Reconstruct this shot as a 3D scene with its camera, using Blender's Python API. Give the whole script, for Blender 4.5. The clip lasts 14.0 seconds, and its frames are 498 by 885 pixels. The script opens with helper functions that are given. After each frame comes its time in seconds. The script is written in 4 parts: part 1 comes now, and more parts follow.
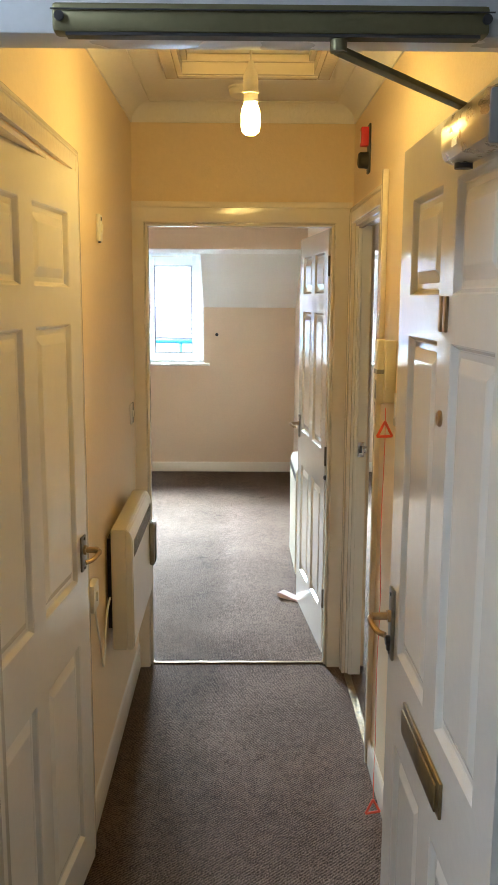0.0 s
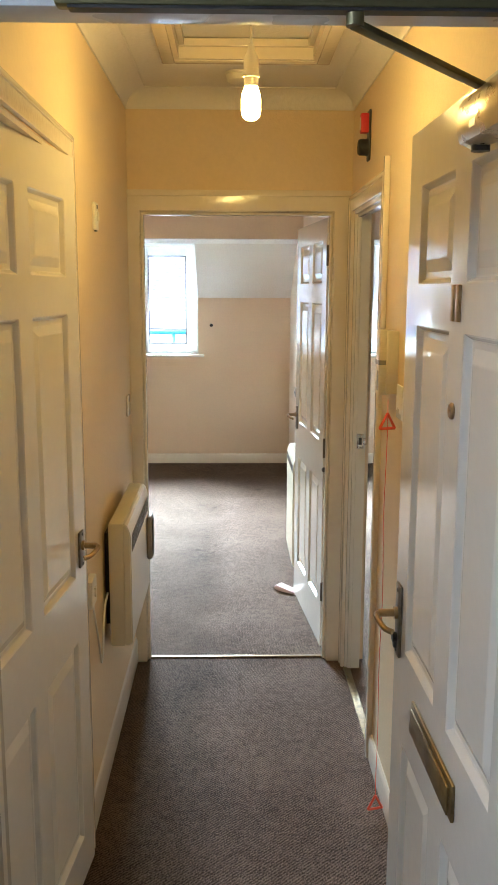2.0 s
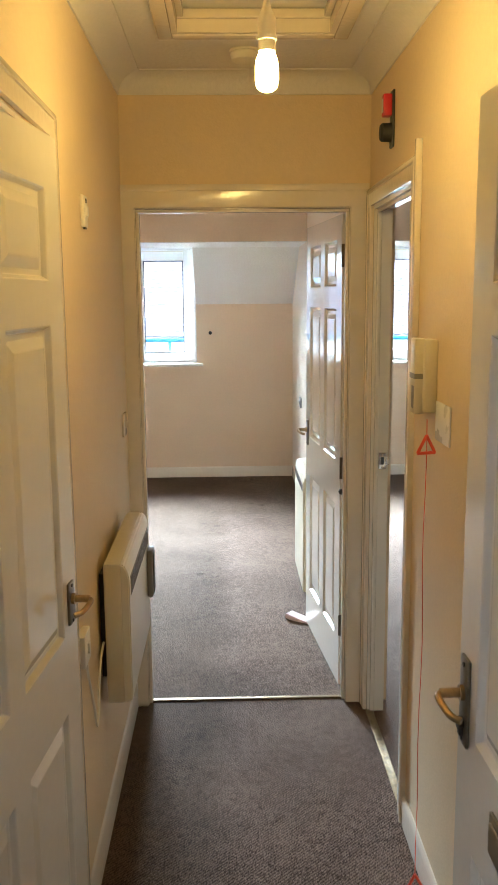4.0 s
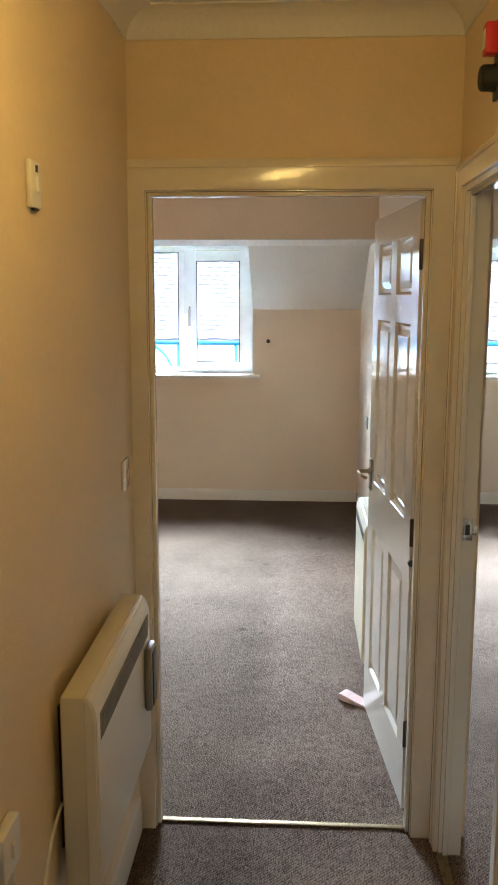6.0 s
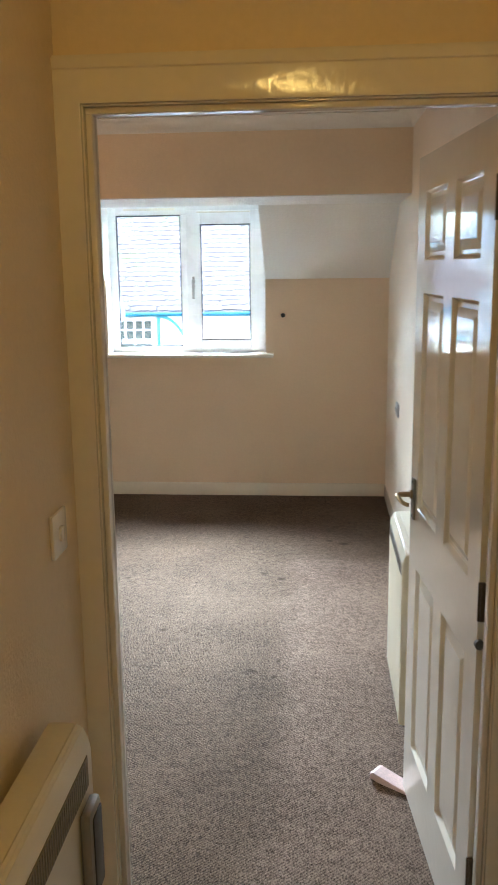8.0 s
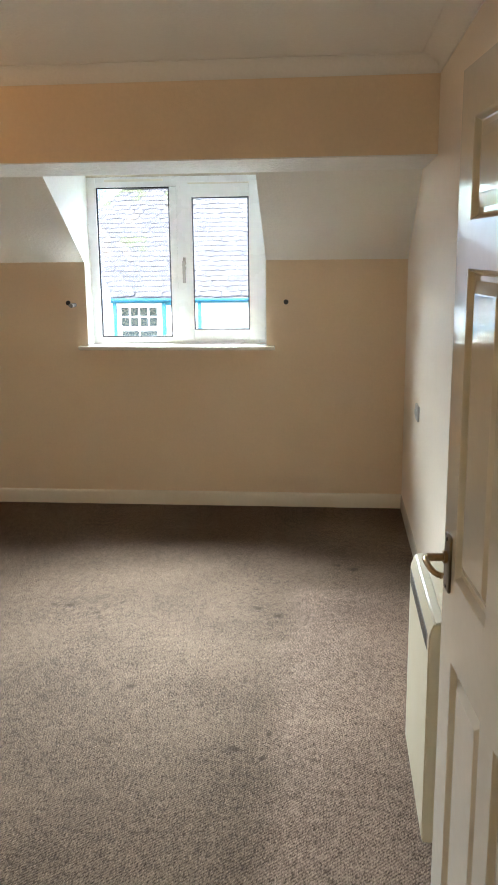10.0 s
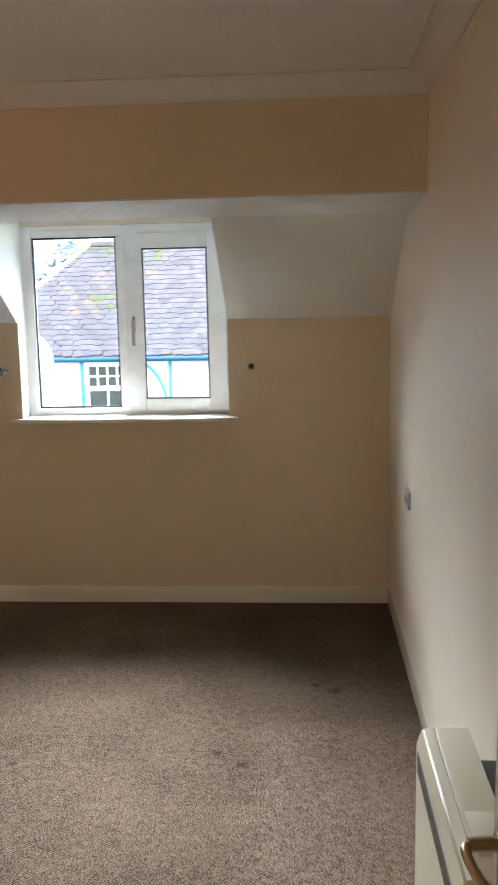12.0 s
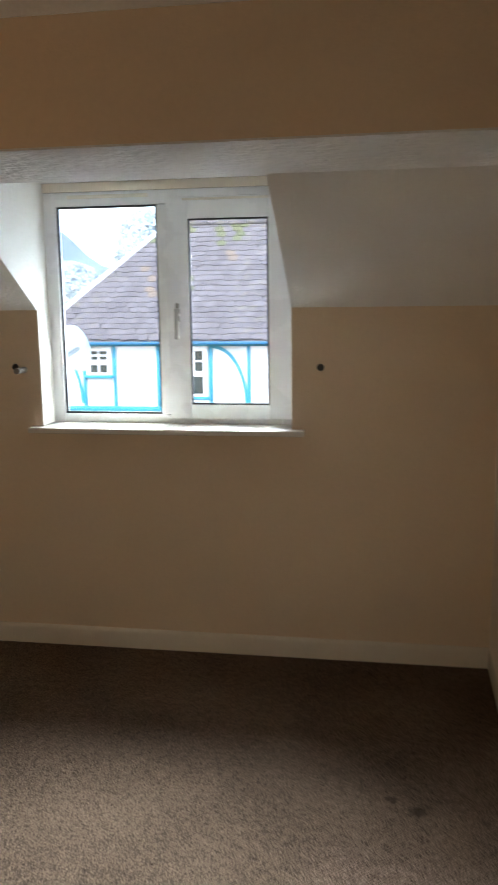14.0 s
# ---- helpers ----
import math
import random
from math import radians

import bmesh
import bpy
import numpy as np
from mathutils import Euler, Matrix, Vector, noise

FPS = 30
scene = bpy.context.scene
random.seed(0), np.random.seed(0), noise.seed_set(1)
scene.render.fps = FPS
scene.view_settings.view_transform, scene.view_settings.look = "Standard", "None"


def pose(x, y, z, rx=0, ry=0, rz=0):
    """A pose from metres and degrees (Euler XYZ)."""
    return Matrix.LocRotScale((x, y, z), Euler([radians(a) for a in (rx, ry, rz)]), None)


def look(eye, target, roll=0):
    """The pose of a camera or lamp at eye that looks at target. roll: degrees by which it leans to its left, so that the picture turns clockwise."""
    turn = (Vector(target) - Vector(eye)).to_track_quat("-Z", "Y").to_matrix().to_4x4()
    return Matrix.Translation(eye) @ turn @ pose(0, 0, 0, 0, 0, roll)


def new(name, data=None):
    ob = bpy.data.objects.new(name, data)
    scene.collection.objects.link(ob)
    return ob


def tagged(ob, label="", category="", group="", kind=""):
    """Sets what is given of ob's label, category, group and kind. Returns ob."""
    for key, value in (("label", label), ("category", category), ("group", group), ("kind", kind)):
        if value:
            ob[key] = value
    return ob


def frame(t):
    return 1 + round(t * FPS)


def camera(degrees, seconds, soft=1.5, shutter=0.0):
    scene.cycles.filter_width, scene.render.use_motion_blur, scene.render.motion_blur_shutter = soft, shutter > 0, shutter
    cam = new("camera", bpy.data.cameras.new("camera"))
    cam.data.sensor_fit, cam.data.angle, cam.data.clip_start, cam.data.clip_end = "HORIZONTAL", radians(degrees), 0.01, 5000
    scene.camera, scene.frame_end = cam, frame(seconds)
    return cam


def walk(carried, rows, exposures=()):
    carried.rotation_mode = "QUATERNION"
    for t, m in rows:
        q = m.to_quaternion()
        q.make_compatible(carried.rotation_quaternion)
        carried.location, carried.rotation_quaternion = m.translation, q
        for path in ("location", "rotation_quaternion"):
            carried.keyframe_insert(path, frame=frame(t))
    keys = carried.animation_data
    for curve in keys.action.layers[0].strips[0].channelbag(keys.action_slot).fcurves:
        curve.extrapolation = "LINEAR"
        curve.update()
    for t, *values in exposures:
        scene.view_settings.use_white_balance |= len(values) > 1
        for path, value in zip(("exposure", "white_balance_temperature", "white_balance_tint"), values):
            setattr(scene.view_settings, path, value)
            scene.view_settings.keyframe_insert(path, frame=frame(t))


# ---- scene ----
cam = camera(32.4, 14.0, shutter=0.5)
PATH = [
    (0, (-0.137, -0.013, 1.684), (-0.111, 1.959, 1.353), 0.3),
    (0.5, (-0.142, -0.015, 1.685), (-0.119, 1.958, 1.356), 0.4),
    (1, (-0.144, -0.01, 1.683), (-0.12, 1.963, 1.356), 0.3),
    (1.5, (-0.151, 0.007, 1.683), (-0.124, 1.979, 1.347), 0.3),
    (2, (-0.159, 0.034, 1.681), (-0.116, 2.003, 1.329), 0.2),
    (2.5, (-0.184, 0.06, 1.676), (-0.105, 2.026, 1.313), 0.1),
    (3, (-0.223, 0.11, 1.669), (-0.129, 2.076, 1.312), -0.1),
    (3.2, (-0.223, 0.157, 1.668), (-0.147, 2.124, 1.316), -0.3),
    (5.3, (-0.142, 0.9, 1.693), (-0.116, 2.872, 1.36), -0.7),
    (5.5, (-0.134, 0.984, 1.691), (-0.161, 2.956, 1.355), -0.9),
    (6, (-0.097, 1.219, 1.704), (-0.209, 3.187, 1.368), 0.1),
    (6.5, (-0.095, 1.432, 1.701), (-0.21, 3.395, 1.335), 0.1),
    (7, (-0.133, 1.659, 1.703), (-0.157, 3.627, 1.348), -0.7),
    (7.5, (-0.127, 1.867, 1.696), (-0.207, 3.821, 1.277), -1.4),
    (8, (-0.092, 2.055, 1.702), (-0.251, 4.007, 1.296), -0.7),
    (8.2, (-0.086, 2.132, 1.695), (-0.273, 4.054, 1.172), -0.6),
    (10.3, (-0.053, 2.944, 1.654), (-0.243, 4.888, 1.225), -0.7),
    (10.5, (-0.058, 3.023, 1.653), (-0.248, 4.969, 1.228), -0.9),
    (11, (-0.086, 3.237, 1.653), (-0.201, 5.198, 1.28), -1.7),
    (11.5, (-0.097, 3.422, 1.652), (-0.15, 5.386, 1.276), -1.9),
    (12, (-0.035, 3.617, 1.661), (-0.173, 5.588, 1.349), -1.1),
    (12.5, (-0.003, 3.817, 1.665), (-0.224, 5.77, 1.295), -0.8),
    (13, (-0.015, 4.061, 1.669), (-0.193, 6.022, 1.321), -0.8),
    (13.5, (-0.024, 4.311, 1.674), (-0.219, 6.267, 1.302), -1.4),
    (14, (-0.022, 4.571, 1.676), (-0.356, 6.512, 1.326), -0.8),
]
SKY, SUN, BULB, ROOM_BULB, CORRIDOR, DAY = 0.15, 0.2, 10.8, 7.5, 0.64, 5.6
EXPOSURES = [(0.0, 4.56, 5300, 7), (3.0, 4.56, 5300, 8), (5.5, 4.2, 5300, 9), (8.0, 3.9, 5500, 9), (10.5, 3.5, 5950, 8), (11.0, 3.12, 5950, 11), (12.5, 3.15, 6000, 12), (13.4, 3.18, 5950, 11), (14.0, 2.7, 6100, 13)]
walk(cam, [(t, look(eye, target, roll)) for t, eye, target, roll in PATH], EXPOSURES)

# ---- light ----
world = bpy.data.worlds.new("world")
scene.world = world
world.use_nodes = True
wn = world.node_tree.nodes
sky = wn.new("ShaderNodeTexSky")
sky.sky_type, sky.sun_disc = "NISHITA", False
sky.sun_elevation, sky.sun_rotation = radians(48), radians(200)
sky.air_density, sky.dust_density, sky.ozone_density = 1.0, 2.0, 0.8
wn["Background"].inputs["Strength"].default_value = SKY
world.node_tree.links.new(sky.outputs[0], wn["Background"].inputs["Color"])
sun = new("sun", bpy.data.lights.new("sun", "SUN"))
sun.data.energy, sun.data.angle, sun.data.color = SUN, radians(12), (1, 0.97, 0.92)
sun.matrix_world = look((-8, -20, 28), (0, 0, 0))
# daylight from the sky above the opposite roof, at the two window openings
for x in (-1.065, 1.21):
    for turn, tilt, share, spread in ((5, 33, 1.38, 56), (-35, 27, 0.15, 58), (35, 27, 0.10, 58)):
        day = new("window_daylight", bpy.data.lights.new("window_daylight", "AREA"))
        day.data.shape, day.data.size, day.data.size_y = "RECTANGLE", 0.9, 0.7
        day.data.energy, day.data.spread, day.data.color = DAY * share, radians(spread), (0.925, 1.0, 0.98)
        day.matrix_world = Matrix.Translation((x, 8.62, 1.66)) @ pose(0, 0, 0, 0, 0, turn) @ look((0, 0, 0), (0, -math.cos(radians(tilt)), -math.sin(radians(tilt))))


# ---- materials ----
def srgb(r, g, b):
    return tuple(((c / 255 / 12.92) if c < 11 else ((c / 255 + 0.055) / 1.055) ** 2.4) for c in (r, g, b)) + (1,)


def material(name, color, rough=0.5, metal=0.0, vary=0.06, scale=4.0, fine=120.0, bump=0.0, bump_scale=200.0,
             stain=None, stain_amount=0.0, random_amount=0.0, coat=0.0, spec=0.5):
    m = bpy.data.materials.new(name)
    m.use_nodes = True
    nt = m.node_tree
    n, l = nt.nodes, nt.links
    b = n["Principled BSDF"]
    tc = n.new("ShaderNodeTexCoord")
    def noise_tex(sc, detail=4):
        t = n.new("ShaderNodeTexNoise")
        t.inputs["Scale"].default_value, t.inputs["Detail"].default_value = sc, detail
        l.new(tc.outputs["Object"], t.inputs["Vector"])
        return t
    big, small = noise_tex(scale), noise_tex(fine, 2)
    add = n.new("ShaderNodeMath"); add.operation = "ADD"
    l.new(big.outputs["Fac"], add.inputs[0]); l.new(small.outputs["Fac"], add.inputs[1])
    mr = n.new("ShaderNodeMapRange")
    mr.inputs["From Min"].default_value, mr.inputs["From Max"].default_value = 0.6, 1.4
    mr.inputs["To Min"].default_value, mr.inputs["To Max"].default_value = 1 - vary, 1 + vary
    l.new(add.outputs[0], mr.inputs["Value"])
    last = mr.outputs["Result"]
    if random_amount:
        oi = n.new("ShaderNodeObjectInfo")
        isl = n.new("ShaderNodeNewGeometry")
        mix = n.new("ShaderNodeMath"); mix.operation = "ADD"
        l.new(oi.outputs["Random"], mix.inputs[0]); l.new(isl.outputs["Random Per Island"], mix.inputs[1])
        fr = n.new("ShaderNodeMath"); fr.operation = "FRACT"; l.new(mix.outputs[0], fr.inputs[0])
        rr = n.new("ShaderNodeMapRange")
        rr.inputs["To Min"].default_value, rr.inputs["To Max"].default_value = 1 - random_amount, 1 + random_amount
        l.new(fr.outputs[0], rr.inputs["Value"])
        mul = n.new("ShaderNodeMath"); mul.operation = "MULTIPLY"
        l.new(last, mul.inputs[0]); l.new(rr.outputs["Result"], mul.inputs[1])
        last = mul.outputs[0]
    sc = n.new("ShaderNodeVectorMath"); sc.operation = "SCALE"
    sc.inputs[0].default_value = color[:3]
    l.new(last, sc.inputs["Scale"])
    out = sc.outputs[0]
    if stain:
        st = noise_tex(scale * 0.9 + 1.3, 5)
        ramp = n.new("ShaderNodeMapRange")
        ramp.inputs["From Min"].default_value, ramp.inputs["From Max"].default_value = 0.52, 0.72
        ramp.inputs["To Max"].default_value = stain_amount
        l.new(st.outputs["Fac"], ramp.inputs["Value"])
        mx = n.new("ShaderNodeMix"); mx.data_type = "RGBA"
        l.new(ramp.outputs["Result"], mx.inputs["Factor"])
        l.new(out, mx.inputs["A"]); mx.inputs["B"].default_value = stain
        out = mx.outputs["Result"]
    l.new(out, b.inputs["Base Color"])
    rm = n.new("ShaderNodeMapRange")
    rm.inputs["From Min"].default_value, rm.inputs["From Max"].default_value = 0.3, 0.7
    rm.inputs["To Min"].default_value, rm.inputs["To Max"].default_value = max(rough - 0.06, 0.02), min(rough + 0.06, 1)
    l.new(big.outputs["Fac"], rm.inputs["Value"]); l.new(rm.outputs["Result"], b.inputs["Roughness"])
    b.inputs["Metallic"].default_value = metal
    b.inputs["Specular IOR Level"].default_value = spec
    b.inputs["Coat Weight"].default_value = coat
    if bump:
        bt = noise_tex(bump_scale, 3)
        bp = n.new("ShaderNodeBump")
        bp.inputs["Strength"].default_value, bp.inputs["Distance"].default_value = 1.0, bump
        l.new(bt.outputs["Fac"], bp.inputs["Height"]); l.new(bp.outputs["Normal"], b.inputs["Normal"])
    return m


SPOTS = [(-0.01, 7.205, 0.022), (0.074, 7.15, 0.03), (-0.39, 6.61, 0.02), (-0.286, 6.525, 0.022), (-0.37, 5.43, 0.022),
         (-0.27, 5.38, 0.014), (-0.257, 5.528, 0.012), (-0.82, 5.83, 0.018), (-1.373, 6.587, 0.016), (-1.29, 6.585, 0.02), (-1.139, 6.51, 0.016)]


def carpet_material():
    """Brown-grey loop pile: speckled tufts in slanted rows, trodden lighter patches, a few dark spots."""
    m = bpy.data.materials.new("carpet")
    m.use_nodes = True
    nt = m.node_tree
    n, l = nt.nodes, nt.links
    b = n["Principled BSDF"]
    tc = n.new("ShaderNodeTexCoord")
    turn = n.new("ShaderNodeMapping")
    turn.inputs["Rotation"].default_value = (0, 0, radians(-62))
    l.new(tc.outputs["Object"], turn.inputs["Vector"])
    mp = n.new("ShaderNodeMapping")
    mp.inputs["Scale"].default_value = (0.62, 1.15, 1.0)
    l.new(turn.outputs["Vector"], mp.inputs["Vector"])
    vo = n.new("ShaderNodeTexVoronoi"); vo.inputs["Scale"].default_value = 190
    vo.inputs["Randomness"].default_value = 0.7
    l.new(mp.outputs["Vector"], vo.inputs["Vector"])
    no = n.new("ShaderNodeTexNoise"); no.inputs["Scale"].default_value, no.inputs["Detail"].default_value = 225, 2
    l.new(mp.outputs["Vector"], no.inputs["Vector"])
    big = n.new("ShaderNodeTexNoise"); big.inputs["Scale"].default_value, big.inputs["Detail"].default_value = 2.2, 5
    l.new(tc.outputs["Object"], big.inputs["Vector"])
    mid = n.new("ShaderNodeTexNoise"); mid.inputs["Scale"].default_value, mid.inputs["Detail"].default_value = 30, 4
    l.new(tc.outputs["Object"], mid.inputs["Vector"])
    # tuft value
    ramp = n.new("ShaderNodeValToRGB")
    ramp.color_ramp.elements[0].position, ramp.color_ramp.elements[1].position = 0.22, 0.82
    ramp.color_ramp.elements[0].color = (0.027, 0.016, 0.0105, 1)
    ramp.color_ramp.elements[1].color = (0.208, 0.146, 0.100, 1)
    s1 = n.new("ShaderNodeMath"); s1.operation = "MULTIPLY_ADD"; s1.inputs[1].default_value = -0.55
    l.new(vo.outputs["Distance"], s1.inputs[0]); l.new(no.outputs["Fac"], s1.inputs[2])
    rib = n.new("ShaderNodeTexWave"); rib.bands_direction = "X"
    rib.inputs["Scale"].default_value, rib.inputs["Distortion"].default_value = 33.0, 2.2
    rib.inputs["Detail"].default_value, rib.inputs["Detail Scale"].default_value = 2.0, 3.0
    diag = n.new("ShaderNodeMapping"); diag.inputs["Rotation"].default_value = (0, 0, radians(48))
    l.new(tc.outputs["Object"], diag.inputs["Vector"]); l.new(diag.outputs["Vector"], rib.inputs["Vector"])
    s0 = n.new("ShaderNodeMath"); s0.operation = "MULTIPLY_ADD"; s0.inputs[1].default_value = 0.30
    l.new(rib.outputs["Fac"], s0.inputs[0]); l.new(s1.outputs[0], s0.inputs[2])
    s1 = s0
    s2 = n.new("ShaderNodeMath"); s2.operation = "MULTIPLY_ADD"; s2.inputs[1].default_value = 0.40
    l.new(big.outputs["Fac"], s2.inputs[0]); l.new(s1.outputs[0], s2.inputs[2])
    s3 = n.new("ShaderNodeMath"); s3.operation = "MULTIPLY_ADD"; s3.inputs[1].default_value = 0.38
    l.new(mid.outputs["Fac"], s3.inputs[0]); l.new(s2.outputs[0], s3.inputs[2])
    off = n.new("ShaderNodeMath"); off.operation = "SUBTRACT"; off.inputs[1].default_value = 0.305
    l.new(s3.outputs[0], off.inputs[0])
    l.new(off.outputs[0], ramp.inputs["Fac"])
    # paler and greyer along the partition side, ending short of the window wall
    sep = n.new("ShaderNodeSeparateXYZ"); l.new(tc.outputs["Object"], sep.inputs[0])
    pale_side = None
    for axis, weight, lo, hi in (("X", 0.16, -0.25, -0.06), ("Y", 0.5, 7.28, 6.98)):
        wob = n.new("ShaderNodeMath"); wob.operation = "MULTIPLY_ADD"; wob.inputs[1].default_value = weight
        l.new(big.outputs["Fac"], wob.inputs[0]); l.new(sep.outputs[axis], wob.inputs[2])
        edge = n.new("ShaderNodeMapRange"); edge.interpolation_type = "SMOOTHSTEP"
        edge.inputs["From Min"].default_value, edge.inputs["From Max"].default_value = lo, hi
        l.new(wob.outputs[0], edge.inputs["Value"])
        if pale_side is None:
            pale_side = edge.outputs["Result"]
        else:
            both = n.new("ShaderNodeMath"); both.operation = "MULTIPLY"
            l.new(pale_side, both.inputs[0]); l.new(edge.outputs["Result"], both.inputs[1])
            pale_side = both.outputs[0]
    paled = n.new("ShaderNodeMix"); paled.data_type, paled.blend_type = "RGBA", "MULTIPLY"
    l.new(pale_side, paled.inputs["Factor"]); l.new(ramp.outputs["Color"], paled.inputs["A"])
    paled.inputs["B"].default_value = (1.52, 1.54, 1.66, 1)
    # dark spots trodden into the pile
    col = paled.outputs["Result"]
    wob = n.new("ShaderNodeTexNoise"); wob.inputs["Scale"].default_value = 60
    l.new(tc.outputs["Object"], wob.inputs["Vector"])
    for x, y, size in SPOTS:
        size *= 0.72
        dist = n.new("ShaderNodeVectorMath"); dist.operation = "DISTANCE"
        dist.inputs[1].default_value = (x, y, 0.003)
        l.new(tc.outputs["Object"], dist.inputs[0])
        sub = n.new("ShaderNodeMath"); sub.operation = "MULTIPLY_ADD"; sub.inputs[1].default_value = size * 1.6
        l.new(wob.outputs["Fac"], sub.inputs[0]); l.new(dist.outputs["Value"], sub.inputs[2])
        mk = n.new("ShaderNodeMapRange")
        mk.inputs["From Min"].default_value, mk.inputs["From Max"].default_value = size * 1.5, size * 2.6
        mk.inputs["To Min"].default_value, mk.inputs["To Max"].default_value = 0.8, 0.0
        l.new(sub.outputs[0], mk.inputs["Value"])
        mx = n.new("ShaderNodeMix"); mx.data_type = "RGBA"
        l.new(mk.outputs["Result"], mx.inputs["Factor"]); l.new(col, mx.inputs["A"])
        mx.inputs["B"].default_value = (0.030, 0.018, 0.010, 1)
        col = mx.outputs["Result"]
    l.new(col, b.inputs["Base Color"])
    b.inputs["Roughness"].default_value = 0.95
    b.inputs["Specular IOR Level"].default_value = 0.1
    b.inputs["Sheen Weight"].default_value, b.inputs["Sheen Roughness"].default_value = 0.05, 0.5
    b.inputs["Sheen Tint"].default_value = (0.8, 0.62, 0.48, 1)
    bp = n.new("ShaderNodeBump")
    bp.inputs["Strength"].default_value, bp.inputs["Distance"].default_value = 0.9, 0.006
    l.new(s1.outputs[0], bp.inputs["Height"]); l.new(bp.outputs["Normal"], b.inputs["Normal"])
    return m


def glass_material(name, rough=0.0):
    m = bpy.data.materials.new(name)
    m.use_nodes = True
    n, l = m.node_tree.nodes, m.node_tree.links
    n.remove(n["Principled BSDF"])
    tr, gl, mix, fr = (n.new("ShaderNodeBsdfTransparent"), n.new("ShaderNodeBsdfGlossy"), n.new("ShaderNodeMixShader"), n.new("ShaderNodeFresnel"))
    tr.inputs["Color"].default_value = (0.93, 0.96, 0.95, 1)
    gl.inputs["Roughness"].default_value = rough
    fr.inputs["IOR"].default_value = 1.45
    l.new(fr.outputs[0], mix.inputs[0]); l.new(tr.outputs[0], mix.inputs[1]); l.new(gl.outputs[0], mix.inputs[2])
    l.new(mix.outputs[0], n["Material Output"].inputs["Surface"])
    return m


def glow(name, color, strength):
    m = bpy.data.materials.new(name)
    m.use_nodes = True
    b = m.node_tree.nodes["Principled BSDF"]
    b.inputs["Base Color"].default_value = (1, 0.95, 0.85, 1)
    b.inputs["Emission Color"].default_value = color
    b.inputs["Emission Strength"].default_value = strength
    return m


M_WALL = material("magnolia_wall_paint", (0.79, 0.636, 0.458), 0.62, vary=0.035, scale=1.7, fine=60, bump=0.0012, bump_scale=140, stain=(0.60, 0.47, 0.32, 1), stain_amount=0.10)
M_WALL_HALL = material("ochre_magnolia_paint", (0.77, 0.625, 0.405), 0.6, vary=0.035, scale=1.7, fine=60, bump=0.0012, bump_scale=140, stain=(0.60, 0.47, 0.30, 1), stain_amount=0.10)
# cooler copy of the magnolia: bluish window daylight is put into the colour
M_WALL_DAYLIT = material("daylit_magnolia_paint", (0.79, 0.70, 0.585), 0.58, vary=0.035, scale=1.7, fine=60, bump=0.0012, bump_scale=140, stain=(0.62, 0.53, 0.42, 1), stain_amount=0.10)
M_CEIL = material("white_ceiling_paint", (0.80, 0.775, 0.73), 0.75, vary=0.03, scale=2.0, fine=70, bump=0.0025, bump_scale=60)
M_ROUGH_PLASTER = material("white_rough_plaster", (0.80, 0.79, 0.765), 0.8, vary=0.05, scale=6, fine=40, bump=0.012, bump_scale=26)
M_GLOSS = material("white_gloss_paint", (0.80, 0.765, 0.69), 0.07, vary=0.02, scale=3, fine=30, bump=0.0003, bump_scale=35, stain=(0.62, 0.57, 0.47, 1), stain_amount=0.07)
M_TRIM = material("cream_gloss_trim", (0.79, 0.72, 0.605), 0.15, vary=0.03, scale=3, fine=40, bump=0.0006, bump_scale=60, stain=(0.55, 0.48, 0.36, 1), stain_amount=0.12)
M_FRAME_OUT = material("grey_white_frame_paint", (0.72, 0.73, 0.74), 0.3, vary=0.03, scale=4)
M_CARPET = carpet_material()
M_BRASS = material("worn_brass", (0.46, 0.34, 0.19), 0.32, 1.0, vary=0.16, scale=30, stain=(0.22, 0.15, 0.08, 1), stain_amount=0.5)
M_STRIP = material("trodden_brass_strip", (0.27, 0.20, 0.10), 0.5, 0.9, vary=0.3, scale=35, bump=0.002, bump_scale=120, stain=(0.12, 0.09, 0.05, 1), stain_amount=0.8)
M_PLATE = material("dull_bronze_plate", (0.25, 0.23, 0.19), 0.36, 0.9, vary=0.12, scale=40, stain=(0.12, 0.1, 0.08, 1), stain_amount=0.5)
M_STEEL = material("aged_chrome", (0.56, 0.53, 0.48), 0.25, 1.0, vary=0.12, scale=40, stain=(0.3, 0.24, 0.16, 1), stain_amount=0.4)
M_BRONZE = material("bronze_anodised_metal", (0.21, 0.19, 0.095), 0.42, 0.55, vary=0.07, scale=20)
M_CLOSER = material("champagne_metal_casing", (0.42, 0.36, 0.25), 0.3, 0.85, vary=0.05, scale=25)
M_LETTER = material("tarnished_brass_plate", (0.30, 0.225, 0.11), 0.36, 0.8, vary=0.12, scale=22, stain=(0.10, 0.075, 0.04, 1), stain_amount=0.6)
M_PLASTIC = material("white_plastic", (0.80, 0.765, 0.67), 0.35, vary=0.02, scale=8)
M_HEATER = material("ivory_enamel", (0.72, 0.66, 0.50), 0.38, vary=0.03, scale=5, stain=(0.6, 0.52, 0.38, 1), stain_amount=0.12)
M_HEATER_FRONT = material("white_enamel", (0.78, 0.735, 0.61), 0.33, vary=0.02, scale=5)
M_DARK = material("dark_grey_plastic", (0.045, 0.045, 0.045), 0.45, vary=0.1, scale=20)
M_HINGE = material("dark_bronze_hinge", (0.10, 0.075, 0.05), 0.4, 0.8, vary=0.15, scale=40)
M_GREY = material("mid_grey_plastic", (0.26, 0.25, 0.235), 0.42, vary=0.06, scale=20)
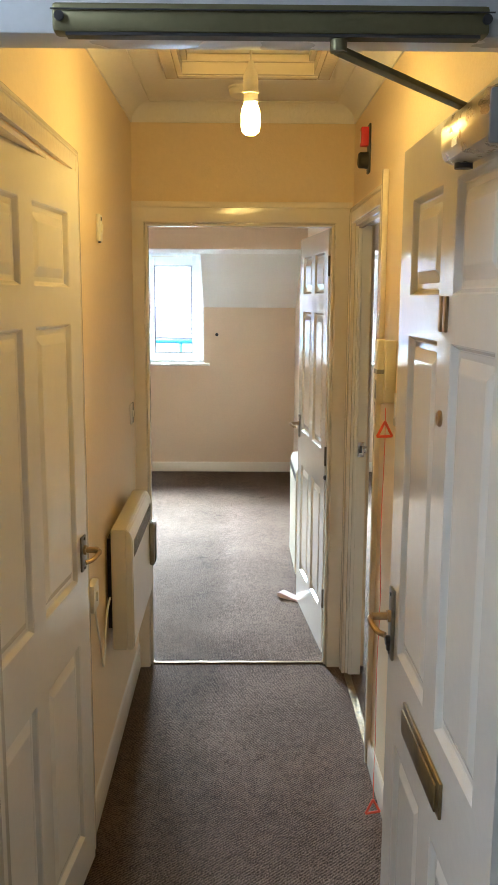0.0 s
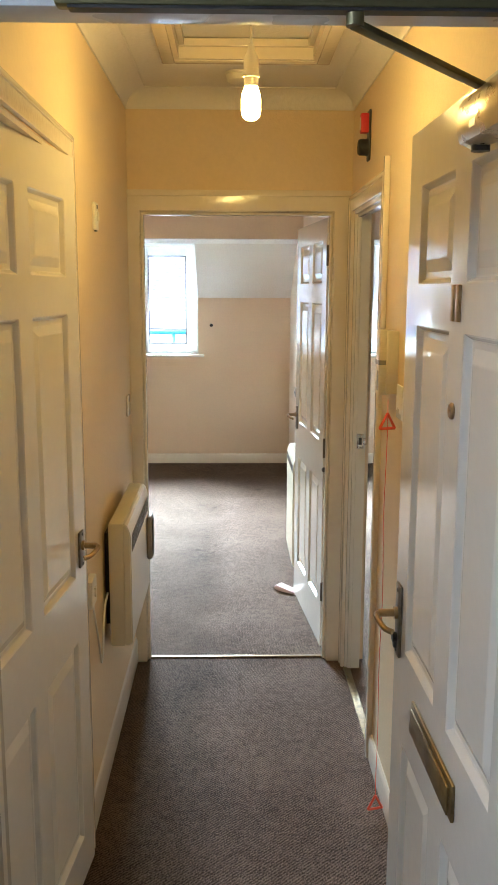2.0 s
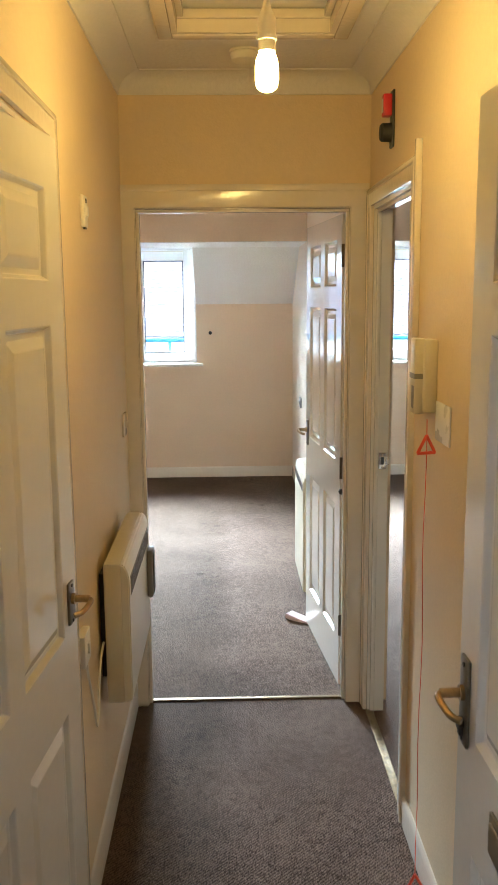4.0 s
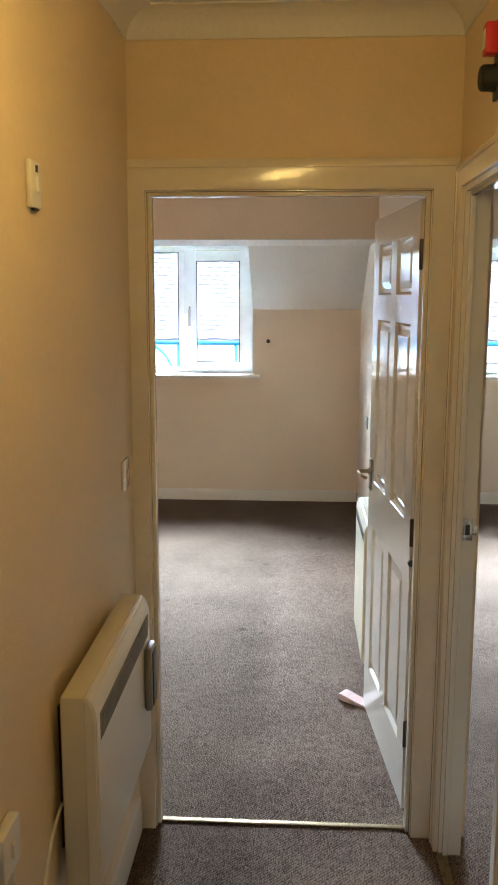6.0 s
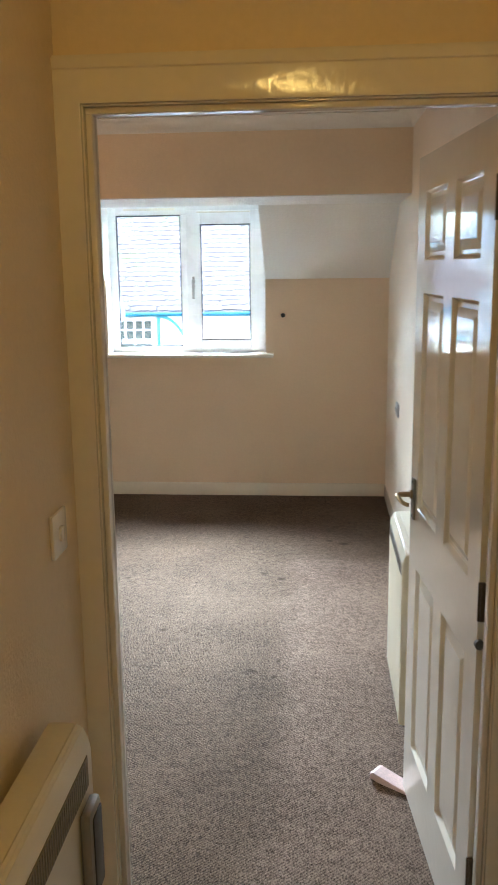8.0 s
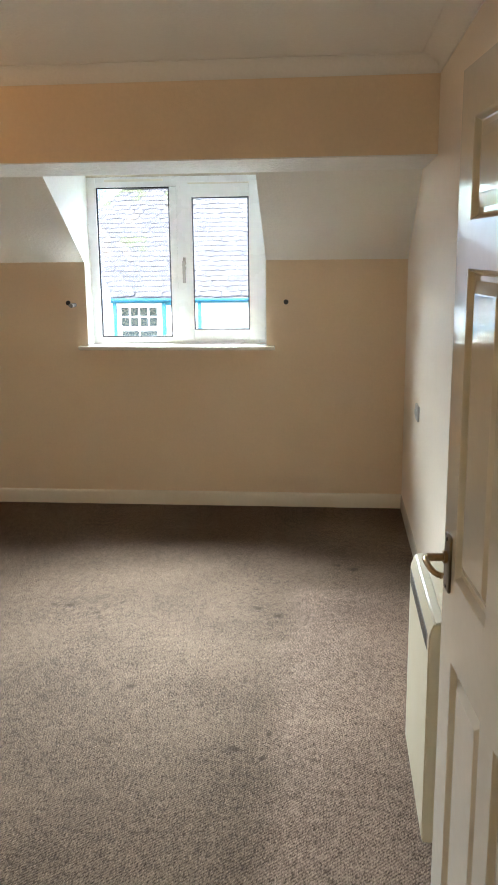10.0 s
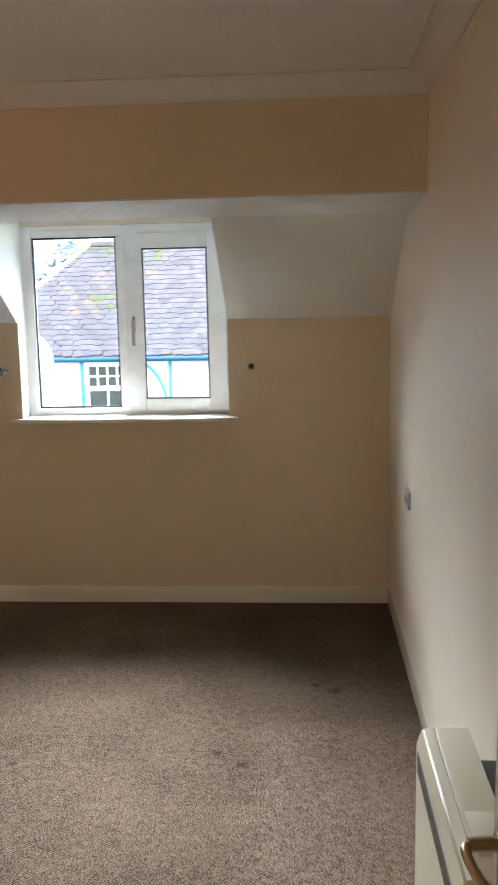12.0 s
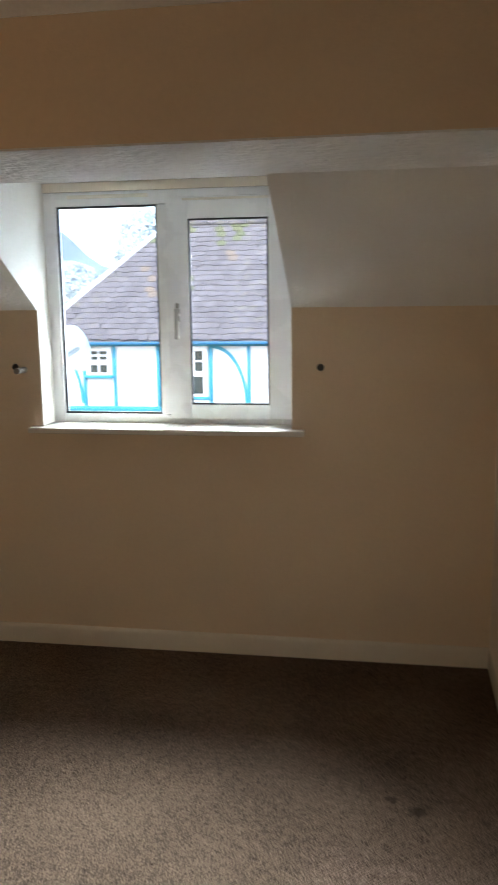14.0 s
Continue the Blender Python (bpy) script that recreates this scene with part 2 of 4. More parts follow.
# grey holds the shade on the socket's side, painted over the whole plate
M_SOCKET_SHADED = material("shaded_grey_socket", (0.40, 0.40, 0.41), 0.4, 0.1, vary=0.05, scale=20)
M_GRILLE = material("olive_brown_grille", (0.25, 0.21, 0.14), 0.5, vary=0.06, scale=20)
M_RED = material("red_plastic", (0.62, 0.03, 0.03), 0.4, vary=0.06, scale=20)
M_ORANGE = material("orange_red_plastic", (0.80, 0.10, 0.035), 0.4, vary=0.05, scale=20)
M_UPVC = material("white_upvc", (0.84, 0.85, 0.85), 0.28, vary=0.015, scale=6)
M_HANDLE = material("pale_grey_handle_metal", (0.74, 0.74, 0.73), 0.25, 0.5, vary=0.04, scale=20)
M_GASKET = material("black_rubber_gasket", (0.02, 0.02, 0.022), 0.6)
M_GLASS = glass_material("window_glass")
M_BULB = glow("lit_bulb_glass", (1.0, 0.62, 0.15, 1), BULB)
M_ROOM_BULB = glow("lit_room_bulb_glass", (1.0, 0.42, 0.10, 1), ROOM_BULB)
M_PAPER = material("pink_printed_paper", (0.74, 0.55, 0.52), 0.6, vary=0.15, scale=30)
M_SLATE = material("weathered_slate", (0.135, 0.121, 0.124), 0.85, vary=0.30, scale=5, fine=26, bump=0.008, bump_scale=22, stain=(0.22, 0.20, 0.15, 1), stain_amount=0.7, random_amount=0.20)
M_MOSS = material("green_moss", (0.145, 0.15, 0.08), 0.95, vary=0.3, scale=6, fine=60, bump=0.03, bump_scale=40)
M_LICHEN = material("orange_lichen", (0.20, 0.155, 0.12), 0.95, vary=0.3, scale=9, fine=60, bump=0.02, bump_scale=40)
M_RENDER = material("white_render", (0.80, 0.80, 0.78), 0.8, vary=0.04, scale=2, fine=30, bump=0.004, bump_scale=60)
M_BLUE = material("turquoise_timber_paint", (0.03, 0.26, 0.38), 0.45, vary=0.08, scale=6)
M_GUTTER = material("deep_blue_gutter_paint", (0.015, 0.12, 0.24), 0.4, vary=0.08, scale=6)
M_DKGLASS = material("dark_window_glass", (0.03, 0.045, 0.045), 0.1, vary=0.2, scale=3)
M_ASPHALT = material("asphalt", (0.06, 0.06, 0.062), 0.9, vary=0.15, scale=1, fine=40, bump=0.01, bump_scale=50)
# distance haze is put into the pale leaf and hillside colours
M_LEAF = material("hazy_foliage", (0.60, 0.66, 0.67), 0.95, vary=0.1, scale=2, fine=20, random_amount=0.10)
M_BARK = material("bark", (0.09, 0.07, 0.05), 0.9, vary=0.2, scale=8)
M_HILL = material("distant_hillside", (0.23, 0.27, 0.28), 0.95, vary=0.5, scale=0.05, fine=0.6)
M_CORRIDOR_FILL = glow("corridor_fill_diffuser", (0.94, 0.97, 1.0, 1), CORRIDOR)


# ---- mesh helpers ----
def box(bm, x0, x1, y0, y1, z0, z1, bevel=0.0, seg=2):
    vs = bmesh.ops.create_cube(bm, size=1.0)["verts"]
    for v in vs:
        v.co = Vector(((x0 + x1) / 2 + v.co.x * (x1 - x0), (y0 + y1) / 2 + v.co.y * (y1 - y0), (z0 + z1) / 2 + v.co.z * (z1 - z0)))
    if bevel:
        es = list({e for v in vs for e in v.link_edges})
        bmesh.ops.bevel(bm, geom=es, offset=bevel, segments=seg, profile=0.5, affect="EDGES")
    return bm


def boxes(*dims, bevel=0.0):
    bm = bmesh.new()
    for d in dims:
        box(bm, *d, bevel=bevel)
    return bm


def prism(bm, poly, axis, a, b):
    """A polygon given in the two other axes, in order, swept along axis from a to b."""
    def place(p, s):
        return {"x": (s, p[0], p[1]), "y": (p[0], s, p[1]), "z": (p[0], p[1], s)}[axis]
    lo = [bm.verts.new(place(p, a)) for p in poly]
    hi = [bm.verts.new(place(p, b)) for p in poly]
    fs = [bm.faces.new(lo), bm.faces.new(hi)]
    for i in range(len(poly)):
        j = (i + 1) % len(poly)
        fs.append(bm.faces.new((lo[i], lo[j], hi[j], hi[i])))
    bmesh.ops.recalc_face_normals(bm, faces=fs)
    return bm


def cyl(bm, p0, p1, r, r2=None, seg=20):
    p0, p1 = Vector(p0), Vector(p1)
    q = (p1 - p0).to_track_quat("Z", "Y").to_matrix().to_4x4()
    m = Matrix.Translation((p0 + p1) / 2) @ q
    bmesh.ops.create_cone(bm, cap_ends=True, segments=seg, radius1=r, radius2=r if r2 is None else r2, depth=(p1 - p0).length, matrix=m)
    return bm


def tube(bm, pts, r, seg=10):
    pts = [Vector(p) for p in pts]
    rings = []
    for i, p in enumerate(pts):
        d = (pts[min(i + 1, len(pts) - 1)] - pts[max(i - 1, 0)]).normalized()
        q = d.to_track_quat("Z", "Y")
        rings.append([bm.verts.new(p + q @ Vector((r * math.cos(k * 2 * math.pi / seg), r * math.sin(k * 2 * math.pi / seg), 0))) for k in range(seg)])
    for a, b in zip(rings, rings[1:]):
        for k in range(seg):
            bm.faces.new((a[k], a[(k + 1) % seg], b[(k + 1) % seg], b[k]))
    bm.faces.new(rings[0][::-1]); bm.faces.new(rings[-1])
    return bm


def curve_pts(ctrl, n=8):
    """Catmull-Rom through control points."""
    c = [Vector(p) for p in ctrl]
    c = [c[0] * 2 - c[1]] + c + [c[-1] * 2 - c[-2]]
    out = []
    for i in range(1, len(c) - 2):
        for k in range(n):
            t = k / n
            a, b, d, e = c[i - 1], c[i], c[i + 1], c[i + 2]
            out.append(0.5 * ((2 * b) + (d - a) * t + (2 * a - 5 * b + 4 * d - e) * t * t + (3 * b - a - 3 * d + e) * t ** 3))
    return out + [c[-2]]


def lathe(bm, profile, seg=24, at=(0, 0, 0), axis="z"):
    rings = []
    for r, h in profile:
        ring = []
        for k in range(seg):
            a = 2 * math.pi * k / seg
            c, s = r * math.cos(a), r * math.sin(a)
            p = {"z": (c, s, h), "x": (h, c, s), "y": (c, h, s)}[axis]
            ring.append(bm.verts.new(Vector(at) + Vector(p)))
        rings.append(ring)
    fs = []
    for a, b in zip(rings, rings[1:]):
        for k in range(seg):
            fs.append(bm.faces.new((a[k], a[(k + 1) % seg], b[(k + 1) % seg], b[k])))
    fs += [bm.faces.new(rings[0]), bm.faces.new(rings[-1])]
    bmesh.ops.recalc_face_normals(bm, faces=fs)
    return bm


def finish(ob, bm, mat, smooth):
    me = bpy.data.meshes.new(ob if isinstance(ob, str) else ob.name)
    bmesh.ops.recalc_face_normals(bm, faces=bm.faces[:])
    bm.to_mesh(me)
    bm.free()
    me.materials.append(mat)
    if smooth:
        for p in me.polygons:
            p.use_smooth = True
        me.set_sharp_from_angle(angle=radians(35))
    return me


def part(name, bm, mat, parent, label="", smooth=True):
    ob = new(name, finish(name, bm, mat, smooth))
    ob.parent = parent
    if label:
        tagged(ob, label)
    return ob


def solid(name, bm, mat, label="", category="", kind="", group="", smooth=True):
    return tagged(new(name, finish(name, bm, mat, smooth)), label, category, group, kind)


def thing(name, label, category, m=None, kind="", group=""):
    ob = tagged(new(name), label, category, group, kind)
    if m is not None:
        ob.matrix_world = m
    return ob


# ---- plan ----
HL, HR = -0.590, 0.352          # hall side walls
Y0, Y1 = 1.07, 3.745            # entrance frame, end wall
CEIL = 2.48
RL, RR = -2.75, 0.41            # main room side walls
RY0, RY1, BEAM = 3.85, 8.285, 6.905
SR0, SR1 = 0.45, 3.3            # second room
TOP = 2.62

# floors
bm = boxes((-3.0, 3.5, -2.3, 8.5, -0.25, -0.02))
solid("subfloor", bm, M_CEIL, "plain concrete floor slab under the carpet", "floor", "structure")
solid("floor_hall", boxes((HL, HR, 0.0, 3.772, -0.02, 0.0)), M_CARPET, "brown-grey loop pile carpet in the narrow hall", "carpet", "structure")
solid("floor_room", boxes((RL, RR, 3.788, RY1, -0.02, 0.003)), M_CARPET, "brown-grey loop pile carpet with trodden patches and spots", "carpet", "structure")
solid("floor_second_room", boxes((HR + 0.012, SR1, 1.6, 3.745, -0.02, 0.001), (SR0, SR1, 3.745, RY1, -0.02, 0.001)), M_CARPET, "brown-grey carpet of the second room", "carpet", "structure")
solid("floor_corridor", boxes((-2.2, 2.4, -2.2, -0.0, -0.02, -0.001)), M_CARPET, "dark corridor carpet", "carpet", "structure")
solid("threshold_strip", boxes((-0.538, 0.275, 3.770, 3.790, 0.0, 0.006), bevel=0.002), M_STRIP, "brass carpet strip across the room doorway", "threshold", "structure")
solid("threshold_strip", boxes((HR - 0.004, HR + 0.026, 2.965, 3.66, 0.0, 0.007), bevel=0.003), M_STRIP, "brass carpet strip across the side doorway", "threshold", "structure")

# hall walls
DL0, DL1, DTOP = 1.508, 2.362, 2.018      # ajar side door opening
solid("wall_hall_left", boxes((HL - 0.1, HL, Y0 + 0.05, DL0, 0, TOP), (HL - 0.1, HL, DL1, Y1 + 0.1, 0, TOP), (HL - 0.1, HL, DL0, DL1, DTOP, TOP)), M_WALL_HALL,
      "warm magnolia painted hall wall", "wall", "structure", smooth=False)
DR0, DR1, RTOP = 2.96, 3.665, 2.0
solid("wall_hall_right", boxes((HR, HR + 0.07, Y0 + 0.05, DR0, 0, TOP), (HR, HR + 0.07, DR1, Y1, 0, TOP), (HR, HR + 0.07, DR0, DR1, RTOP, TOP)), M_WALL_HALL,
      "warm magnolia painted hall wall", "wall", "structure", smooth=False)
OX0, OX1, OTOP = -0.538, 0.275, 2.0      # end doorway
solid("wall_hall_end", prism(bmesh.new(), [(RL - 0.1, 0), (OX0 - 0.012, 0), (OX0 - 0.012, OTOP + 0.012), (OX1 + 0.012, OTOP + 0.012), (OX1 + 0.012, 0), (SR0, 0), (SR0, TOP), (RL - 0.1, TOP)], "y", Y1, RY0), M_WALL_HALL,
      "magnolia painted wall over the room doorway", "wall", "structure", smooth=False)
solid("wall_entrance", boxes((-2.3, -0.545, 1.07, 1.17, 0, TOP), (0.30, 2.5, 1.07, 1.17, 0, TOP), (-0.545, 0.30, 1.07, 1.17, 2.06, TOP)), M_CEIL,
      "white painted corridor wall round the entrance", "wall", "structure", smooth=False)
solid("wall_corridor", boxes((-2.3, -2.2, -2.3, 1.07, 0, TOP), (2.4, 2.5, -2.3, 1.07, 0, TOP), (-2.3, 2.5, -2.4, -2.3, 0, TOP)), M_CEIL, "white corridor wall", "wall", "structure", smooth=False)
solid("ceiling_corridor", boxes((-2.3, 2.5, -2.3, 1.07, 2.45, TOP)), M_CEIL, "white corridor ceiling", "ceiling", "structure", smooth=False)
solid("wall_cupboard", boxes((-1.6, -1.5, 1.17, 3.0, 0, TOP), (-1.5, HL - 0.1, 1.17, 1.25, 0, TOP), (-1.5, HL - 0.1, 2.9, 3.0, 0, TOP)), M_WALL, "plain cupboard wall behind the side door", "wall", "structure", smooth=False)

# room walls
solid("wall_room_left", boxes((RL - 0.1, RL, RY0, RY1 + 0.2, 0, TOP)), M_WALL, "magnolia painted room wall", "wall", "structure", smooth=False)
solid("wall_partition", boxes((RR, SR0, RY0, RY1 + 0.2, 0, TOP)), M_WALL_DAYLIT, "magnolia wall between the two rooms, daylight tint in its colour", "wall", "structure", smooth=False)
solid("wall_second_room", boxes((SR1, SR1 + 0.1, 1.5, RY1 + 0.2, 0, TOP), (HR + 0.07, SR1 + 0.1, 1.5, 1.6, 0, TOP)), M_WALL, "magnolia wall of the second room", "wall", "structure", smooth=False)

# ceilings
HX0, HX1, HY0, HY1 = -0.355, 0.145, 2.52, 3.19   # loft hatch hole
solid("ceiling_hall", boxes((HL, HX0, Y0 + 0.05, Y1, CEIL, TOP), (HX1, HR, Y0 + 0.05, Y1, CEIL, TOP), (HX0, HX1, Y0 + 0.05, HY0, CEIL, TOP), (HX0, HX1, HY1, Y1, CEIL, TOP)), M_CEIL,
      "white painted hall ceiling", "ceiling", "structure", smooth=False)
solid("ceiling_room", boxes((RL, RR, RY0, BEAM, CEIL, TOP)), M_CEIL, "white painted room ceiling", "ceiling", "structure", smooth=False)
solid("ceiling_second_room", boxes((HR + 0.07, SR1, 1.6, 3.745, CEIL, TOP), (SR0, SR1, 3.745, BEAM, CEIL, TOP)), M_CEIL, "white ceiling of the second room", "ceiling", "structure", smooth=False)
solid("roof", boxes((-3.1, 3.6, -2.5, 8.56, TOP, TOP + 0.15)), M_SLATE, "dark flat roof deck over the flat", "roof", "structure", smooth=False)


def coving(name, x0, x1, y0, y1, sides, drop=0.072, out=0.088):
    """Concave plaster cove along the named sides of a ceiling."""
    n = 8
    prof = [(0, -drop), (0.006, -drop)] + [(0.006 + (out - 0.012) * (1 - math.cos(k / n * math.pi / 2)), -drop + 0.006 + (drop - 0.012) * math.sin(k / n * math.pi / 2)) for k in range(n + 1)] + [(out, -0.006), (out, 0)]
    bm = bmesh.new()
    for s in sides:
        a, b = ((y0, y1) if s in "lr" else (x0, x1))
        rows = []
        for d, h in prof + [(0, 0)]:
            e0, e1 = a + d, b - d
            z = CEIL + h - (0.001 if h == 0 else 0)
            if s == "l": rows.append(((x0 + d, e0, z), (x0 + d, e1, z)))
            if s == "r": rows.append(((x1 - d, e0, z), (x1 - d, e1, z)))
            if s == "f": rows.append(((e0, y1 - d, z), (e1, y1 - d, z)))
            if s == "n": rows.append(((e0, y0 + d, z), (e1, y0 + d, z)))
        vs = [(bm.verts.new(p), bm.verts.new(q)) for p, q in rows]
        for (p, q), (r, t) in zip(vs, vs[1:] + vs[:1]):
            bm.faces.new((p, q, t, r))
    return solid(name, bm, M_CEIL, "white plaster coving between wall and ceiling", "coving", "structure")


coving("coving_hall", HL, HR, Y0 + 0.1, Y1, "lrfn")
coving("coving_room", RL, RR, RY0, BEAM, "lrfn")


# ---- dormer end of a room ----
WY = 8.45                         # window plane
SILL = 1.065
SLOPE_Y, SLOPE_Z, KNEE = 7.57, 2.065, 1.60


def dormer_end(x0, x1, w0, w1):
    bm = boxes((x0, x1, RY1, RY1 + 0.22, 0, SILL - 0.02), (x0, w0, RY1, RY1 + 0.22, SILL - 0.02, KNEE), (w1, x1, RY1, RY1 + 0.22, SILL - 0.02, KNEE))
    solid("wall_back", bm, M_WALL, "magnolia knee wall under the sloping ceiling and window", "wall", "structure", smooth=False)
    bm = bmesh.new()
    for a, b in ((x0, w0 - 0.01), (w1 + 0.01, x1)):
        prism(bm, [(SLOPE_Y, SLOPE_Z), (RY1, KNEE), (RY1 + 0.22, KNEE), (RY1 + 0.22, KNEE + 0.1), (SLOPE_Y, TOP)], "x", a, b)
    solid("ceiling_slope", bm, M_CEIL, "white plastered sloping ceiling beside the dormer", "ceiling", "structure", smooth=False)
    bm = boxes((x0, x1, BEAM + 0.002, SLOPE_Y, SLOPE_Z, SLOPE_Z + 0.12))
    box(bm, w0 - 0.08, w1 + 0.08, SLOPE_Y - 0.03, 8.56, 2.168, 2.3)
    solid("ceiling_soffit", bm, M_ROUGH_PLASTER, "white rough-plastered soffit in front of the window", "ceiling", "structure", smooth=False)
    bm = bmesh.new()
    for a, b in ((w0 - 0.09, w0), (w1, w1 + 0.09)):
        prism(bm, [(SLOPE_Y, SLOPE_Z + 0.001), (RY1, KNEE + 0.001), (8.55, KNEE + 0.001), (8.55, 2.3), (SLOPE_Y, 2.3)], "x", a, b)
    box(bm, w0 - 0.09, w0 - 0.003, RY1 + 0.2, 8.55, SILL - 0.02, KNEE)
    box(bm, w1 + 0.003, w1 + 0.09, RY1 + 0.2, 8.55, SILL - 0.02, KNEE)
    box(bm, w0 - 0.09, w1 + 0.09, WY + 0.005, WY + 0.06, 2.125, 2.3)
    # white plastered reveals down to the board
    box(bm, w0, w0 + 0.004, RY1 + 0.001, WY - 0.029, SILL + 0.004, KNEE)
    box(bm, w1 - 0.004, w1, RY1 + 0.001, WY - 0.029, SILL + 0.004, KNEE)
    solid("wall_dormer_cheek", bm, M_CEIL, "white painted dormer cheek beside the window", "wall", "structure", smooth=False)
    bm = boxes((x0, x1, BEAM, BEAM + 0.12, SLOPE_Z + 0.006, TOP))
    solid("wall_bulkhead", bm, M_WALL, "magnolia bulkhead beam across the room", "beam", "structure", smooth=False)
    bm = boxes((x0, x1, 8.5, 8.56, 2.2, TOP))
    solid("wall_dormer_front", bm, M_RENDER, "white dormer fascia outside", "wall", "structure", smooth=False)
    bm = boxes((w0 - 0.05, w1 + 0.055, 8.225, RY1 - 0.001, SILL - 0.022, SILL + 0.004), bevel=0.005)
    box(bm, w0 + 0.002, w1 - 0.002, RY1 - 0.004, WY - 0.028, SILL - 0.0215, SILL + 0.004)
    solid("trim_window_head", boxes((w0, w1, WY - 0.034, WY + 0.004, 2.1255, 2.1675), bevel=0.003), M_TRIM, "cream painted head board over the window", "trim", "structure")
    solid("window_sill", bm, M_GLOSS, "white painted timber window board", "window sill", "structure")


def window(number, w0):
    """Two-light upvc window: fixed left pane, opening right sash."""
    w = thing("window_%d" % number, "white upvc double window with an opening sash", "window", pose(w0, WY, 0), "structure")
    W, z0, z1 = 1.164, SILL + 0.003, 2.125
    def frame_bm(x0, x1, a, b, y0, y1, t, tb=None, tt=None, bevel=0.0035):
        tb, tt = tb or t, tt or t
        return boxes((x0, x0 + t, y0, y1, a, b), (x1 - t, x1, y0, y1, a, b), (x0 + t, x1 - t, y0, y1, a, a + tb), (x0 + t, x1 - t, y0, y1, b - tt, b), bevel=bevel)
    part("window_frame", frame_bm(0, W, z0, z1, -0.028, 0.035, 0.058, 0.04, 0.062), M_UPVC, w)
    part("mullion", boxes((0.535, 0.59, -0.0285, 0.035, z0 + 0.041, z1 - 0.063), bevel=0.006), M_UPVC, w)
    part("glazing_gasket", frame_bm(0.058, 0.535, z0 + 0.04, z1 - 0.062, -0.012, -0.004, 0.009, bevel=0), M_GASKET, w, "black rubber glazing gasket")
    part("pane", boxes((0.060, 0.533, -0.004, 0.004, z0 + 0.042, z1 - 0.064)), M_GLASS, w).visible_shadow = False
    sash = part("sash", frame_bm(0.582, W - 0.018, z0 + 0.024, z1 - 0.035, -0.042, -0.029, 0.1, 0.066, 0.096), M_UPVC, w)
    part("glazing_gasket", frame_bm(0.682, W - 0.118, z0 + 0.090, z1 - 0.131, -0.036, -0.030, 0.008, bevel=0), M_GASKET, sash, "black rubber glazing gasket")
    part("pane", boxes((0.684, W - 0.120, -0.010, -0.003, z0 + 0.092, z1 - 0.133)), M_GLASS, sash).visible_shadow = False
    part("trickle_vent", boxes((0.12, 0.5, -0.036, -0.0286, z1 - 0.03, z1 - 0.014), (0.66, 1.05, -0.048, -0.0425, z1 - 0.052, z1 - 0.042), bevel=0.002), M_PLASTIC, w)
    part("handle_pivot", boxes((0.619, 0.636, -0.056, -0.0425, 1.600, 1.622), bevel=0.003), M_GREY, w, "dark handle pivot")
    hbm = boxes((0.617, 0.638, -0.054, -0.0425, 1.54, 1.598), bevel=0.003)
    box(hbm, 0.619, 0.638, -0.082, -0.07, 1.46, 1.60, bevel=0.004)
    box(hbm, 0.621, 0.635, -0.075, -0.05, 1.577, 1.598, bevel=0.003)
    part("window_handle", hbm, M_HANDLE, sash, "white cockspur handle")
    return w


W0, W1 = -1.63, -0.466
dormer_end(RL, RR, W0, W1)
window(1, W0)
S0 = 0.645
dormer_end(SR0, SR1, S0, S0 + 1.164)
window(2, S0)


# ---- skirting, door linings and architraves ----
def skirting(name, x0, x1, y0, y1, face, h=0.098, t=0.012):
    """face: the side to which the board shows (+x, -x, +y, -y)."""
    prof = [(0, 0), (t, 0), (t, h - 0.018), (t - 0.004, h - 0.006), (t - 0.008, h), (0, h)]
    bm = bmesh.new()
    if face in ("+x", "-x"):
        s = 1 if face == "+x" else -1
        prism(bm, [(x0 + s * d, z) for d, z in prof], "y", y0, y1)
    else:
        s = 1 if face == "+y" else -1
        prism(bm, [(y0 + s * d, z) for d, z in prof], "x", x0, x1)
    return solid(name, bm, M_TRIM, "cream gloss painted skirting board", "skirting board", "structure")


skirting("baseboard", HL - 0.005, HL, DL1 + 0.06, Y1 - 0.018, "+x", h=0.122)
skirting("baseboard", HR, HR, 1.17, DR0 - 0.065, "-x")
skirting("baseboard", RL, RR, RY1, RY1, "-y")
skirting("baseboard", RR + 0.006, RR, RY0, RY1 - 0.017, "-x")
skirting("baseboard", RL, RL, RY0, RY1 - 0.017, "+x")
skirting("baseboard", SR0, SR1, RY1, RY1, "-y")


